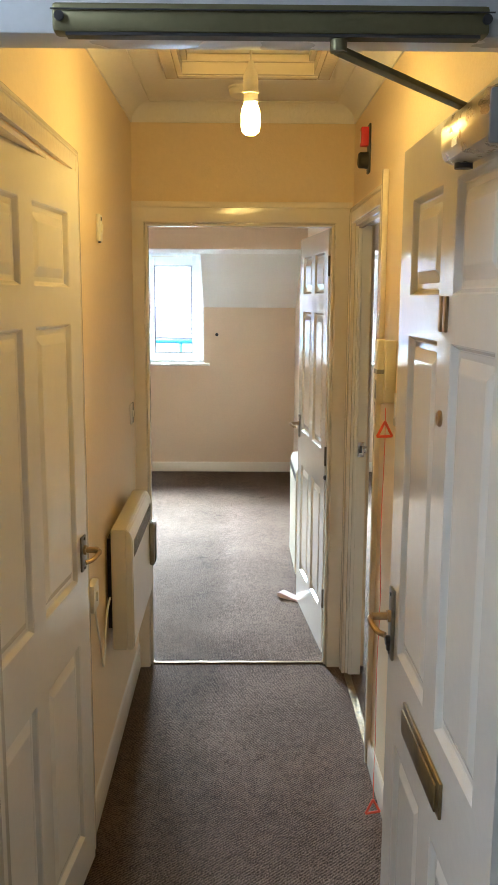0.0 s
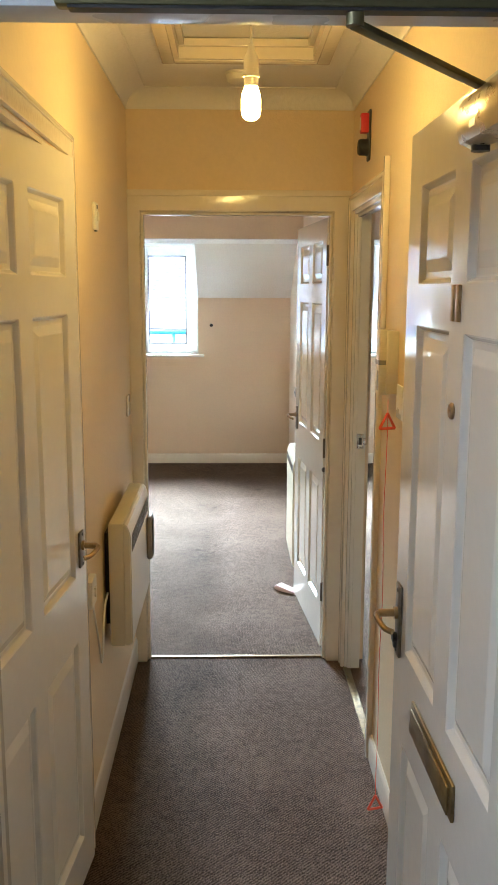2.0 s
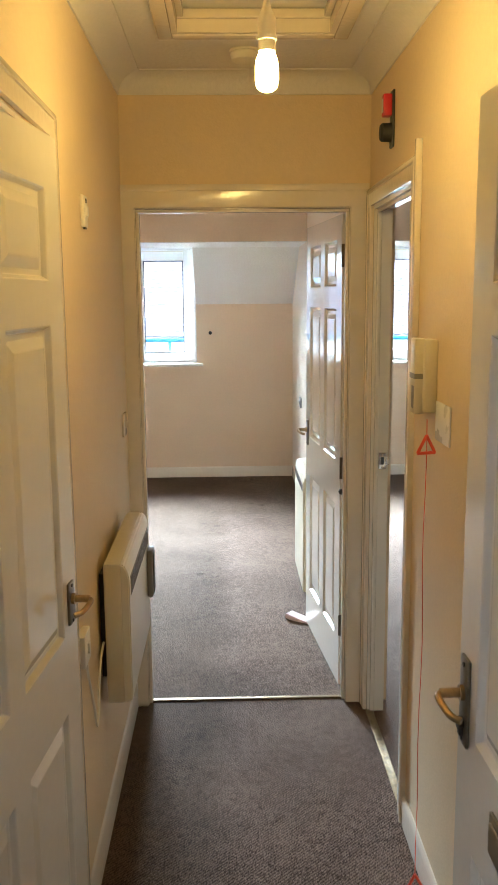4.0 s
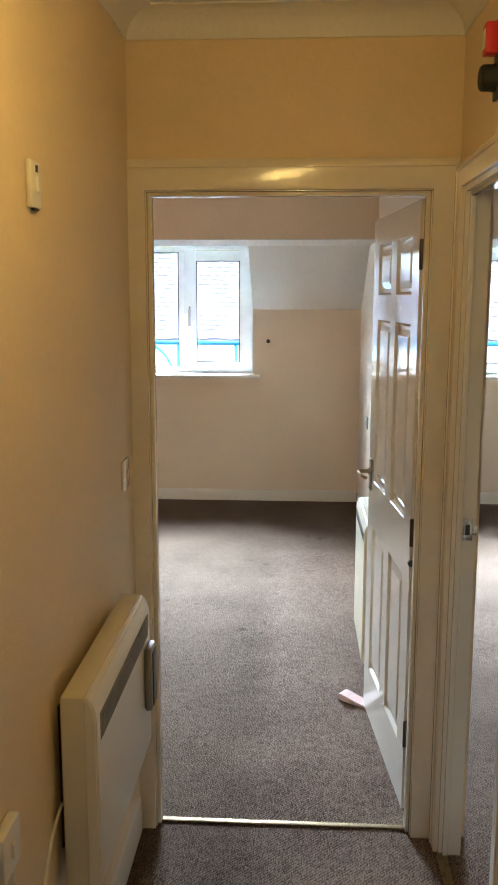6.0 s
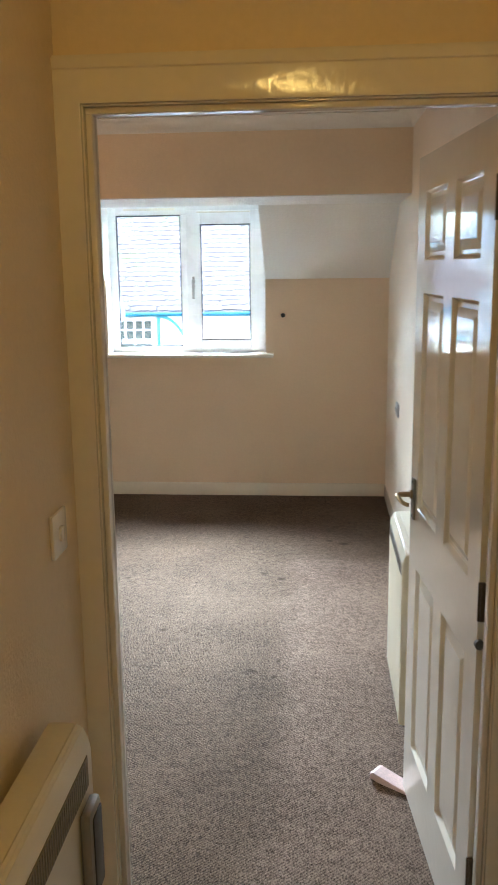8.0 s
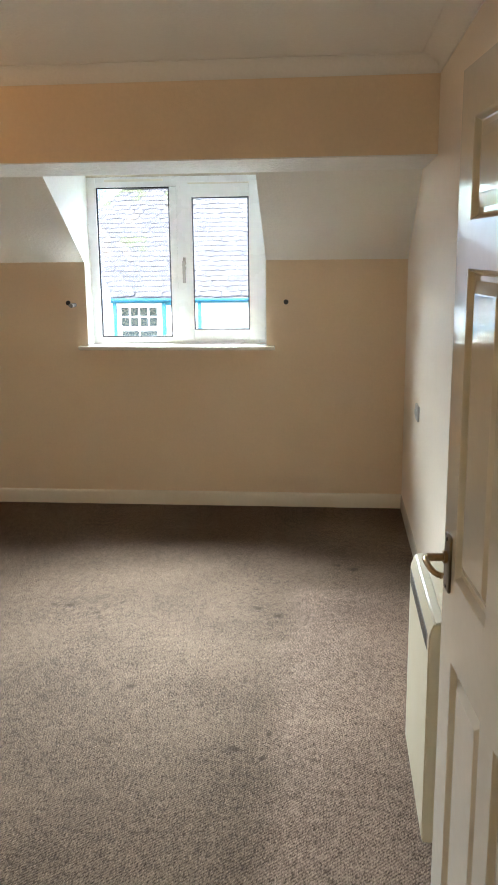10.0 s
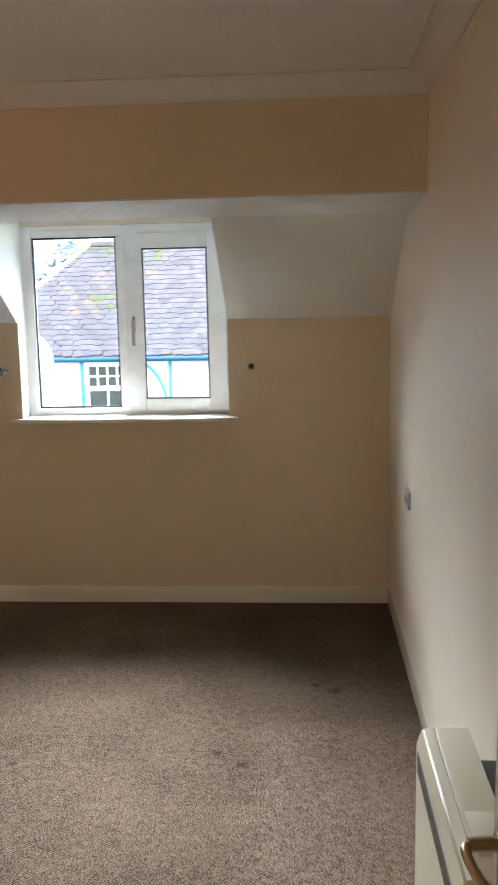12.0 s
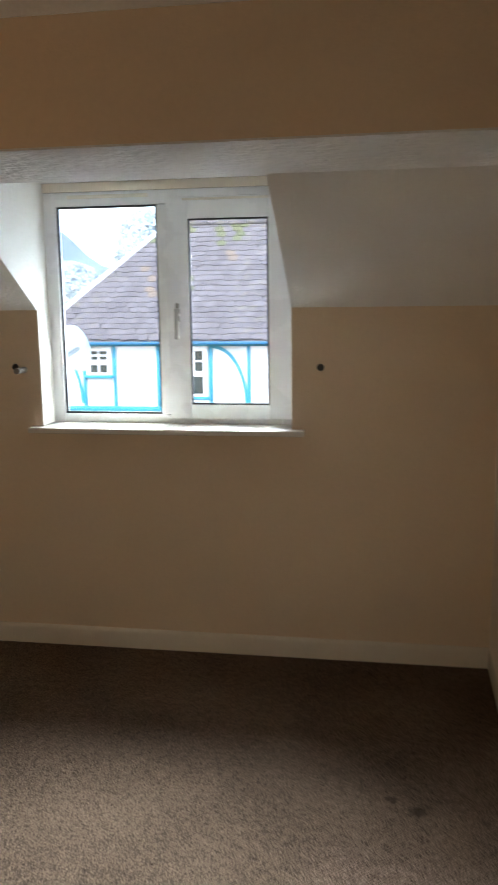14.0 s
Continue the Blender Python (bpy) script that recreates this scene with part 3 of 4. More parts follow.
def architrave(name, axis, plane, a0, a1, top, w=0.062, t=0.018, side=1, cut0=None, cut1=None):
    """Moulded casing round an opening a0..a1 in a wall: three mitred lengths."""
    prof = [(0, 0), (0, t * 0.62), (0.003, t * 0.72), (w * 0.70, t * 0.76), (w * 0.73, t * 0.98), (w - 0.006, t), (w, t * 0.8), (w, 0)]
    bm = bmesh.new()
    def row(d, e, wl, wr):
        dl, dr = min(d, wl), min(d, wr)
        pts = [(a0 - dl, 0.0), (a0 - dl, top + d), (a1 + dr, top + d), (a1 + dr, 0.0)]
        return [bm.verts.new((p, plane + side * e, z) if axis == "y" else (plane + side * e, p, z)) for p, z in pts]
    wl, wr = (cut0 or w), (cut1 or w)
    rows = [row(d, e, wl, wr) for d, e in prof]
    for r, s in zip(rows, rows[1:] + rows[:1]):
        for i in range(3):
            try:
                bm.faces.new((r[i], r[i + 1], s[i + 1], s[i]))
            except ValueError:
                pass
    bmesh.ops.remove_doubles(bm, verts=bm.verts[:], dist=1e-5)
    return solid(name, bm, M_TRIM, "cream gloss painted architrave round a doorway", "architrave", "structure")


architrave("architrave_room", "y", Y1, OX0 - 0.003, OX1 + 0.003, OTOP + 0.003, 0.085, 0.018, -1, cut0=0.056, cut1=0.068)
architrave("architrave_room", "y", RY0, OX0 - 0.003, OX1 + 0.003, OTOP + 0.003, 0.06, 0.018, 1)
architrave("architrave_side", "x", HR, DR0, DR1, RTOP, 0.062, 0.018, -1)
architrave("architrave_cupboard", "x", HL, DL0, DL1, DTOP + 0.004, 0.055, 0.018, 1)
# linings with stops
bm = boxes((OX0 - 0.012, OX0, Y1 + 0.001, RY0 - 0.001, 0, OTOP), (OX1, OX1 + 0.012, Y1 + 0.001, RY0 - 0.001, 0, OTOP), (OX0 - 0.012, OX1 + 0.012, Y1 + 0.001, RY0 - 0.001, OTOP, OTOP + 0.012))
box(bm, OX0, OX0 + 0.012, Y1 + 0.015, Y1 + 0.05, 0, OTOP - 0.012, bevel=0.002)
box(bm, OX1 - 0.012, OX1, Y1 + 0.015, Y1 + 0.05, 0, OTOP - 0.012, bevel=0.002)
box(bm, OX0, OX1, Y1 + 0.015, Y1 + 0.05, OTOP - 0.012, OTOP, bevel=0.002)
solid("door_lining_room", bm, M_TRIM, "cream gloss door lining with stops", "door frame", "structure")
bm = boxes((HR + 0.001, HR + 0.069, DR0, DR0 + 0.014, 0, RTOP - 0.014), (HR + 0.001, HR + 0.069, DR1 - 0.014, DR1, 0, RTOP - 0.014), (HR + 0.001, HR + 0.069, DR0, DR1, RTOP - 0.014, RTOP))
box(bm, HR + 0.012, HR + 0.028, DR1 - 0.026, DR1 - 0.014, 0, RTOP - 0.014, bevel=0.002)
box(bm, HR + 0.012, HR + 0.028, DR0 + 0.014, DR0 + 0.026, 0, RTOP - 0.014, bevel=0.002)
box(bm, HR + 0.012, HR + 0.028, DR0 + 0.026, DR1 - 0.026, RTOP - 0.026, RTOP - 0.014, bevel=0.002)
side_frame = solid("door_lining_side", bm, M_GLOSS, "white gloss side door lining without its door in view", "door frame", "structure")
st = part("strike_plate", boxes((HR + 0.032, HR + 0.060, DR1 - 0.0165, DR1 - 0.0138, 1.008, 1.072), (HR + 0.060, HR + 0.071, DR1 - 0.0185, DR1 - 0.015, 1.025, 1.055), bevel=0.001), M_STEEL, side_frame, "worn steel strike plate")
part("latch_hole", boxes((HR + 0.039, HR + 0.052, DR1 - 0.0175, DR1 - 0.0160, 1.025, 1.055)), M_DARK, st)
bm = boxes((HL - 0.099, HL - 0.001, DL0, DL0 + 0.012, 0, DTOP), (HL - 0.099, HL - 0.001, DL1 - 0.012, DL1, 0, DTOP), (HL - 0.099, HL - 0.001, DL0 + 0.012, DL1 - 0.012, DTOP - 0.012, DTOP))
solid("door_lining_cupboard", bm, M_TRIM, "cream gloss cupboard door lining", "door frame", "structure")
# entrance frame
EX0, EX1, ETOP = -0.52, 0.275, 1.988
bm = boxes((EX0 - 0.06, EX0, 1.055, 1.118, 0, ETOP), (EX1, EX1 + 0.075, 1.055, 1.118, 0, ETOP), (EX0 - 0.06, EX1 + 0.075, 1.055, 1.118, ETOP, 2.10), bevel=0.003)
entrance = solid("door_frame_entrance", bm, M_FRAME_OUT, "grey-white painted entrance door frame", "door frame", "structure")


# ---- panelled doors ----
def moulded_face(bm, w, panels, y, s, h):
    """One face of a leaf in the plane y, looking along s (+1 or -1 in y), with raised-and-fielded panels."""
    xs = sorted({0.0, w, *[p[0] for p in panels], *[p[1] for p in panels]})
    zs = sorted({0.0, h, *[p[2] for p in panels], *[p[3] for p in panels]})
    def v(x, z, d):
        return bm.verts.new((x, y - s * d, z))
    for x0, x1 in zip(xs, xs[1:]):
        for z0, z1 in zip(zs, zs[1:]):
            if any(p[0] <= x0 and x1 <= p[1] and p[2] <= z0 and z1 <= p[3] for p in panels):
                continue
            bm.faces.new([v(x0, z0, 0), v(x1, z0, 0), v(x1, z1, 0), v(x0, z1, 0)])
    steps = [(0, 0), (0.003, 0.0025), (0.009, 0.0115), (0.012, 0.0125), (0.022, 0.0125), (0.044, 0.0035), (0.047, 0.0030)]
    for x0, x1, z0, z1 in panels:
        prev = None
        for i, d in steps:
            ring = [v(x0 + i, z0 + i, d), v(x1 - i, z0 + i, d), v(x1 - i, z1 - i, d), v(x0 + i, z1 - i, d)]
            if prev:
                for k in range(4):
                    bm.faces.new((prev[k], prev[(k + 1) % 4], ring[(k + 1) % 4], ring[k]))
            prev = ring
        bm.faces.new(prev)


def leaf_mesh(w, h, t, mid, low, rail=1.695, head=0.095, base=0.2):
    st, mu = 0.098, 0.088
    pw = (w - 2 * st - mu) / 2
    cols = ((st, st + pw), (st + pw + mu, w - st))
    rows = ((base, low), (mid, 1.605), (rail, h - head))
    panels = [(a, b, c, d) for a, b in cols for c, d in rows]
    bm = bmesh.new()
    moulded_face(bm, w, panels, 0.0, -1, h)
    moulded_face(bm, w, panels, t, 1, h)
    for a, b in (((0, 0, 0), (0, t, h)), ((w, 0, 0), (w, t, h))):
        x = a[0]
        bm.faces.new([bm.verts.new(p) for p in ((x, 0, 0), (x, t, 0), (x, t, h), (x, 0, h))])
    for z in (0, h):
        bm.faces.new([bm.verts.new(p) for p in ((0, 0, z), (w, 0, z), (w, t, z), (0, t, z))])
    bmesh.ops.remove_doubles(bm, verts=bm.verts[:], dist=1e-5)
    return bm


def lever_handle(parent, x, z, y, s, direction, metal, plate=0.16, lock=False):
    """Lever on a backplate; s: the way out of the leaf (-1 or 1 in y); direction: the way the lever points in x."""
    h = part("door_handle", boxes((x - 0.021, x + 0.021, min(y, y + s * 0.007), max(y, y + s * 0.007), z - plate * 0.6, z + plate * 0.4), bevel=0.003), M_PLATE, parent, "worn metal lever handle on a backplate")
    bm = bmesh.new()
    cyl(bm, (x, y, z), (x, y + s * 0.014, z), 0.0135)
    cyl(bm, (x, y, z), (x, y + s * 0.048, z), 0.0085)
    tube(bm, curve_pts([(x, y + s * 0.046, z), (x + direction * 0.012, y + s * 0.054, z), (x + direction * 0.042, y + s * 0.053, z - 0.003), (x + direction * 0.068, y + s * 0.046, z - 0.008), (x + direction * 0.080, y + s * 0.033, z - 0.011)]), 0.0064)
    part("lever", bm, metal, h)
    bm = bmesh.new()
    for dz in (-plate * 0.52, plate * 0.32):
        cyl(bm, (x, y, z + dz), (x, y + s * 0.0088, z + dz), 0.0042, seg=10)
    part("screw", bm, M_DARK, h)
    if lock:
        bm = bmesh.new()
        cyl(bm, (x, y, z - 0.055), (x, y + s * 0.016, z - 0.055), 0.011)
        box(bm, x - 0.006, x + 0.006, min(y, y + s * 0.014), max(y, y + s * 0.014), z - 0.078, z - 0.055, bevel=0.002)
        part("lock_cylinder", bm, M_DARK, h, "dark lock cylinder")


# leaf x runs from the hinge; y = 0 is one face, y = t the other
# side door, ajar
side_door = thing("panel_door", "white gloss six-panel side door standing ajar", "door")
side_door.matrix_world = Matrix.Translation((-0.6465, 1.520, 0.012)) @ pose(0, 0, 0, 0, 0, 84.5)
part("leaf", leaf_mesh(0.838, 2.001, 0.036, 0.898, 0.717, 1.698, 0.112, 0.128), M_GLOSS, side_door, smooth=False)
lever_handle(side_door, 0.786, 0.978, 0.0, -1, -1, M_BRASS, 0.10)

# open room door
room_door = thing("panel_door", "white gloss six-panel room door standing wide open", "door")
room_door.matrix_world = Matrix.Translation((0.300, 3.873, 0.014)) @ pose(0, 0, 0, 0, 0, 95.3)
part("leaf", leaf_mesh(0.757, 1.976, 0.036, 0.975, 0.79), M_GLOSS, room_door, smooth=False)
lever_handle(room_door, 0.705, 1.008, 0.036, 1, -1, M_BRASS, 0.125)
lever_handle(room_door, 0.705, 1.008, 0.0, -1, -1, M_BRASS, 0.125)
for z in (0.225, 0.91, 1.77):
    part("hinge", boxes((-0.012, -0.001, 0.024, 0.0345, z, z + 0.09), (-0.009, -0.002, 0.0345, 0.0395, z, z + 0.09), bevel=0.001), M_HINGE, room_door, "dark painted butt hinge")
bm = bmesh.new()
cyl(bm, (-0.012, 0.032, 0.855), (-0.0002, 0.032, 0.855), 0.011)
part("door_closer_pin", bm, M_DARK, room_door, "dark concealed closer plate in the door edge")

# entrance door
front_door = thing("panel_door", "white gloss entrance door with brass fittings, standing open", "door")
front_door.matrix_world = Matrix.Translation((0.260, 1.06, 0.008)) @ pose(0, 0, 0, 0, 0, 90.9)
FW = 0.757
part("leaf", leaf_mesh(FW, 1.974, 0.044, 0.925, 0.72, 1.684, 0.106), M_GLOSS, front_door, smooth=False)
FY = 0.044
lever_handle(front_door, FW - 0.045, 0.992, FY, 1, -1, M_BRASS, 0.16, lock=True)
plate = part("letter_plate", boxes((FW - 0.50, FW - 0.198, FY, FY + 0.007, 0.800, 0.868), bevel=0.003), M_LETTER, front_door, "tarnished brass letter plate")
part("letter_flap", boxes((FW - 0.487, FW - 0.211, FY + 0.007, FY + 0.012, 0.806, 0.858), bevel=0.003), M_LETTER, plate)
bm = bmesh.new()
lathe(bm, [(0.0, 0.0), (0.014, 0.0), (0.0145, 0.003), (0.011, 0.006), (0.006, 0.0065), (0.0, 0.004)], 24, (FW - 0.378, FY, 1.475), "y")
part("door_viewer", bm, M_BRASS, front_door, "small brass spyhole")
for dx, dz in ((0.015, 0.0), (-0.015, 0.0)):
    part("number_bar", boxes((FW - 0.378 + dx - 0.009, FW - 0.378 + dx + 0.009, FY, FY + 0.006, 1.622, 1.682), bevel=0.002), M_BRASS, front_door, "brass door number shown as a plain bar")
closer = part("closer_body", boxes((0.008, 0.245, FY, FY + 0.055, 1.868, 1.938), bevel=0.02), M_CLOSER, front_door, "champagne metal door closer casing")
part("closer_cap", boxes((0.002, 0.0085, FY + 0.002, FY + 0.052, 1.863, 1.927), bevel=0.003), M_GREY, closer)
bm = bmesh.new()
cyl(bm, (0.2, FY + 0.028, 1.861), (0.2, FY + 0.028, 1.869), 0.013)
part("closer_pinion", bm, M_DARK, closer, "dark pinion cover under the closer")
part("closer_label", boxes((0.14, 0.165, FY + 0.0545, FY + 0.0556, 1.885, 1.895)), M_PLASTIC, closer)
part("hinge", boxes((-0.004, 0.0, 0.0, 0.02, 1.70, 1.80)), M_STEEL, front_door)

# closer rail on the frame head, with its arm
rail = thing("closer_rail", "bronze door closer slide rail on the frame head", "door closer")
bm = boxes((-0.350, 0.150, 1.029, 1.054, 1.983, 2.015), bevel=0.004)
part("rail", bm, M_BRONZE, rail)
part("rail_slot", boxes((-0.335, 0.14, 1.031, 1.049, 1.980, 1.9834)), M_DARK, rail)
part("rail_line", boxes((-0.351, 0.155, 1.0262, 1.0275, 2.006, 2.0075)), M_DARK, rail)
for x in (-0.341, 0.146):
    bm = bmesh.new()
    cyl(bm, (x, 1.0235, 1.999), (x, 1.028, 1.999), 0.0055, seg=14)
    part("rail_screw", bm, M_DARK, rail)
bm = bmesh.new()
cyl(bm, (-0.022, 1.04, 1.966), (-0.022, 1.04, 1.979), 0.010)
part("slide_block", bm, M_BRONZE, rail)
bm = bmesh.new()
d = Vector((0.192, 1.245, 1.945)) - Vector((-0.022, 1.04, 1.968))
q = d.to_track_quat("X", "Z").to_matrix().to_4x4()
box(bm, 0, d.length, -0.008, 0.008, -0.004, 0.004, bevel=0.002)
bm.transform(Matrix.Translation((-0.022, 1.04, 1.968)) @ q)
part("closer_arm", bm, M_BRONZE, rail, "flat bronze closer arm")

# ---- loft hatch, pendant, alarm ----
hatch = thing("loft_hatch", "white painted loft hatch with a moulded frame", "loft hatch")
bm = bmesh.new()
o = 0.045
for x0, x1, y0, y1 in ((HX0 - o, HX0, HY0 - o, HY1 + o), (HX1, HX1 + o, HY0 - o, HY1 + o), (HX0, HX1, HY0 - o, HY0), (HX0, HX1, HY1, HY1 + o)):
    box(bm, x0, x1, y0, y1, CEIL - 0.022, CEIL - 0.0005, bevel=0.005)
part("hatch_frame", bm, M_TRIM, hatch)
t = 0.018
for d in ((HX0 + 0.0005, HX0 + t, HY0, HY1), (HX1 - t, HX1 - 0.0005, HY0, HY1), (HX0 + t, HX1 - t, HY0 + 0.0005, HY0 + t), (HX0 + t, HX1 - t, HY1 - t, HY1 - 0.0005)):
    part("hatch_lining", boxes((*d, CEIL - 0.018, CEIL + 0.075)), M_TRIM, hatch)
for d in ((HX0 + t, HX1 - t, HY1 - t - 0.02, HY1 - t), (HX0 + t, HX0 + t + 0.02, HY0 + t, HY1 - t - 0.02), (HX1 - t - 0.02, HX1 - t, HY0 + t, HY1 - t - 0.02)):
    part("hatch_stop", boxes((*d, CEIL + 0.02, CEIL + 0.045), bevel=0.003), M_TRIM, hatch)
part("hatch_panel", boxes((HX0 + t + 0.003, HX1 - t - 0.003, HY0 + t + 0.003, HY1 - t - 0.003, CEIL + 0.048, CEIL + 0.066)), M_CEIL, hatch)

def pendant(x, y, glass, label, up=0.0):
    """Bare bulb on a short flex from a ceiling rose."""
    o = thing("pendant_light", label, "ceiling light", pose(x, y, 0.022))
    bm = lathe(bmesh.new(), [(0.0, CEIL - 0.052), (0.02, CEIL - 0.052), (0.038, CEIL - 0.040), (0.042, CEIL - 0.023), (0.0, CEIL - 0.023)])
    part("ceiling_rose", bm, M_PLASTIC, o)
    hang = CEIL - 0.047 - up
    part("flex", cyl(bmesh.new(), (0, 0, min(2.255 + up, hang + up - 0.006)), (0, 0, CEIL - 0.047), 0.0035, seg=10), M_PLASTIC, o)
    bm = lathe(bmesh.new(), [(0.0, 2.275), (0.007, 2.273), (0.010, 2.258), (0.0185, 2.240), (0.0195, 2.238), (0.0195, 2.200), (0.022, 2.199), (0.022, 2.194), (0.0185, 2.193), (0.0185, 2.171), (0.0, 2.171)])
    bm.transform(Matrix.Translation((0, 0, up)))
    part("lamp_holder", bm, M_PLASTIC, o)
    bm = lathe(bmesh.new(), [(0.0, 2.172), (0.0155, 2.172), (0.018, 2.166), (0.0225, 2.155), (0.0250, 2.14), (0.0250, 2.112), (0.022, 2.098), (0.013, 2.090), (0.0, 2.088)])
    bm.transform(Matrix.Translation((0, 0, up)))
    part("bulb", bm, glass, o, "glowing warm white bulb")
    return o


pendant(-0.106, 2.36, M_BULB, "bare lit bulb hanging in a white plastic pendant")
pendant(-1.9, 5.9, M_ROOM_BULB, "dim warm bulb close under the room ceiling", 0.185)
bm = bmesh.new()
lathe(bm, [(0.0, CEIL - 0.038), (0.036, CEIL - 0.038), (0.046, CEIL - 0.032), (0.05, CEIL - 0.016), (0.05, CEIL - 0.013), (0.047, CEIL - 0.012), (0.047, CEIL - 0.009), (0.053, CEIL - 0.008), (0.053, CEIL - 0.001), (0.0, CEIL - 0.001)], 28)
smoke = solid("smoke_alarm", bm, M_PLASTIC, "round white smoke alarm on the hall ceiling", "smoke alarm")
smoke.location = (-0.125, 3.43, 0)

# added light panel behind the first viewpoint, unseen, for cool light on the front door
cl = thing("corridor_fill_light", "flat cool white panel added on the unseen corridor ceiling", "ceiling light")
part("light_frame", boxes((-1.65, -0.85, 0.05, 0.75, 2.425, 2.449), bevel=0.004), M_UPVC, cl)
part("diffuser", boxes((-1.62, -0.88, 0.08, 0.72, 2.417, 2.4245)), M_CORRIDOR_FILL, cl)

# ---- hall wall fittings ----
def wall_plate(name, label, category, m, w, h, d, rockers=1, face=M_PLASTIC):
    """Plate in the plane y = 0, showing to -y."""
    o = thing(name, label, category, m)
    part("plate", boxes((-w / 2, w / 2, -d, 0, -h / 2, h / 2), bevel=min(0.004, d * 0.4)), face, o)
    for k in range(rockers):
        x = (k - (rockers - 1) / 2) * 0.05
        part("rocker", boxes((x - 0.009, x + 0.009, -d - 0.006, -d + 0.001, -0.014, 0.014), bevel=0.002), face, o)
    return o


LEFT = lambda y, z: Matrix.Translation((HL, y, z)) @ pose(0, 0, 0, 0, 0, 90)
RIGHT = lambda y, z, x=HR: Matrix.Translation((x, y, z)) @ pose(0, 0, 0, 0, 0, -90)
spur = wall_plate("fused_switch", "white surface-mounted switched spur with a dark indicator", "switch", LEFT(2.82, 1.905), 0.06, 0.085, 0.012)
part("indicator", boxes((-0.005, 0.005, -0.0140, -0.0115, 0.022, 0.034)), M_DARK, spur, "dark indicator window")
part("cable_hole", boxes((-0.012, 0.012, -0.010, -0.003, -0.0465, -0.0415)), M_DARK, spur)
wall_plate("light_switch", "cream single light switch beside the doorway", "switch", LEFT(3.595, 1.203), 0.086, 0.086, 0.008, face=M_TRIM)
fuse = wall_plate("fused_outlet", "white fused heater outlet with a cable", "socket", LEFT(2.505, 0.784), 0.086, 0.086, 0.022)
bm = bmesh.new()
tube(bm, curve_pts([(HL + 0.014, 2.515, 0.746), (HL + 0.016, 2.53, 0.69), (HL + 0.018, 2.575, 0.60), (HL + 0.018, 2.615, 0.513), (HL + 0.018, 2.633, 0.505), (HL + 0.018, 2.655, 0.53), (HL + 0.016, 2.69, 0.59), (HL + 0.014, 2.75, 0.64), (HL + 0.012, 2.83, 0.66)]), 0.0036)
solid("heater_cable", bm, M_PLASTIC, "white cable looping from outlet to heater", "cable")


def panel_heater(name, label, m, w, z0, z1, depth, gap, knob=True, grille=M_GRILLE):
    """Wall convector: local x along the wall, the front towards -y, the wall at y = 0."""
    o = thing(name, label, "heater", m)
    yb, yf = -gap, -depth
    sp = yb - 0.062 * (depth - gap) / 0.09
    part("casing", boxes((0, w, sp, yb, z0, z1), bevel=0.008), M_HEATER, o)
    bm = bmesh.new()
    prism(bm, [(sp + 0.004, z0 + 0.004), (yf + 0.006, z0 + 0.004), (yf, z0 + 0.014), (yf, z1 - 0.045), (yf + 0.006, z1 - 0.022), (yf + 0.014, z1 - 0.006), (sp + 0.004, z1 - 0.001)], "x", -0.001, w + 0.001)
    bmesh.ops.bevel(bm, geom=[e for e in bm.edges], offset=0.004, segments=3, affect="EDGES")
    front = part("front_panel", bm, M_HEATER_FRONT if knob else M_HEATER, o, "enamelled front panel")
    gb = z1 - 0.105 if knob else z1 - 0.092
    part("grille_recess", boxes((0.03, w - 0.03, yf - 0.0012, yf + 0.002, gb, z1 - 0.047)), grille, front, "grey outlet grille")
    n = int((w - 0.08) / 0.011)
    for k in range(n):
        x = 0.04 + k * (w - 0.08) / n
        part("grille_slat", boxes((x, x + 0.0035, yf - 0.003, yf - 0.001, gb + 0.003, z1 - 0.050)), M_GREY, front, smooth=False)
    part("bracket", boxes((0.06, w - 0.06, yb + 0.001, -0.001, z0 + 0.06, z1 - 0.05)), M_DARK, o, "dark wall bracket behind the heater")
    if knob:
        c = part("control_panel", boxes((w - 0.1, w - 0.03, yf - 0.022, yf - 0.001, z1 - 0.292, z1 - 0.117), bevel=0.008), M_GREY, o, "grey thermostat control panel")
        part("control_face", boxes((w - 0.09, w - 0.04, yf - 0.025, yf - 0.0215, z1 - 0.279, z1 - 0.130), bevel=0.002), M_DARK, c)
    return o


panel_heater("panel_heater", "ivory wall-mounted panel heater with grey control panel", LEFT(2.80, 0), 0.615, 0.478, 0.912, 0.098, 0.022)
rh = panel_heater("storage_heater", "tall cream panel heater on the wall behind the open door", RIGHT(5.475, 0, RR), 0.535, 0.045, 0.708, 0.203, 0.085, knob=False, grille=M_GREY)
part("vent_lid", boxes((0.34, 0.47, -0.155, -0.098, 0.707, 0.7105), bevel=0.001), M_HEATER, rh)
for k in range(3):
    part("side_slot", boxes((0.5345, 0.5362, -0.15, -0.105, 0.625 + k * 0.018, 0.631 + k * 0.018)), M_DARK, rh)

# entry phone
ph = thing("entry_phone", "ivory wall entry phone with handset and grey band", "entry phone", RIGHT(2.62, 1.46))
part("base", boxes((-0.085, -0.012, -0.034, 0, -0.095, 0.098), bevel=0.004), M_HEATER, ph)
hs = part("handset", boxes((-0.094, -0.034, -0.056, -0.026, -0.1, 0.1), bevel=0.005), M_HEATER, ph, "ivory handset")
part("handset_band", boxes((-0.0945, -0.0335, -0.0567, -0.034, -0.006, 0.008)), M_GREY, hs, "grey band")
part("button_panel", boxes((-0.066, -0.04, -0.0567, -0.05, -0.085, -0.025)), M_GREY, ph)
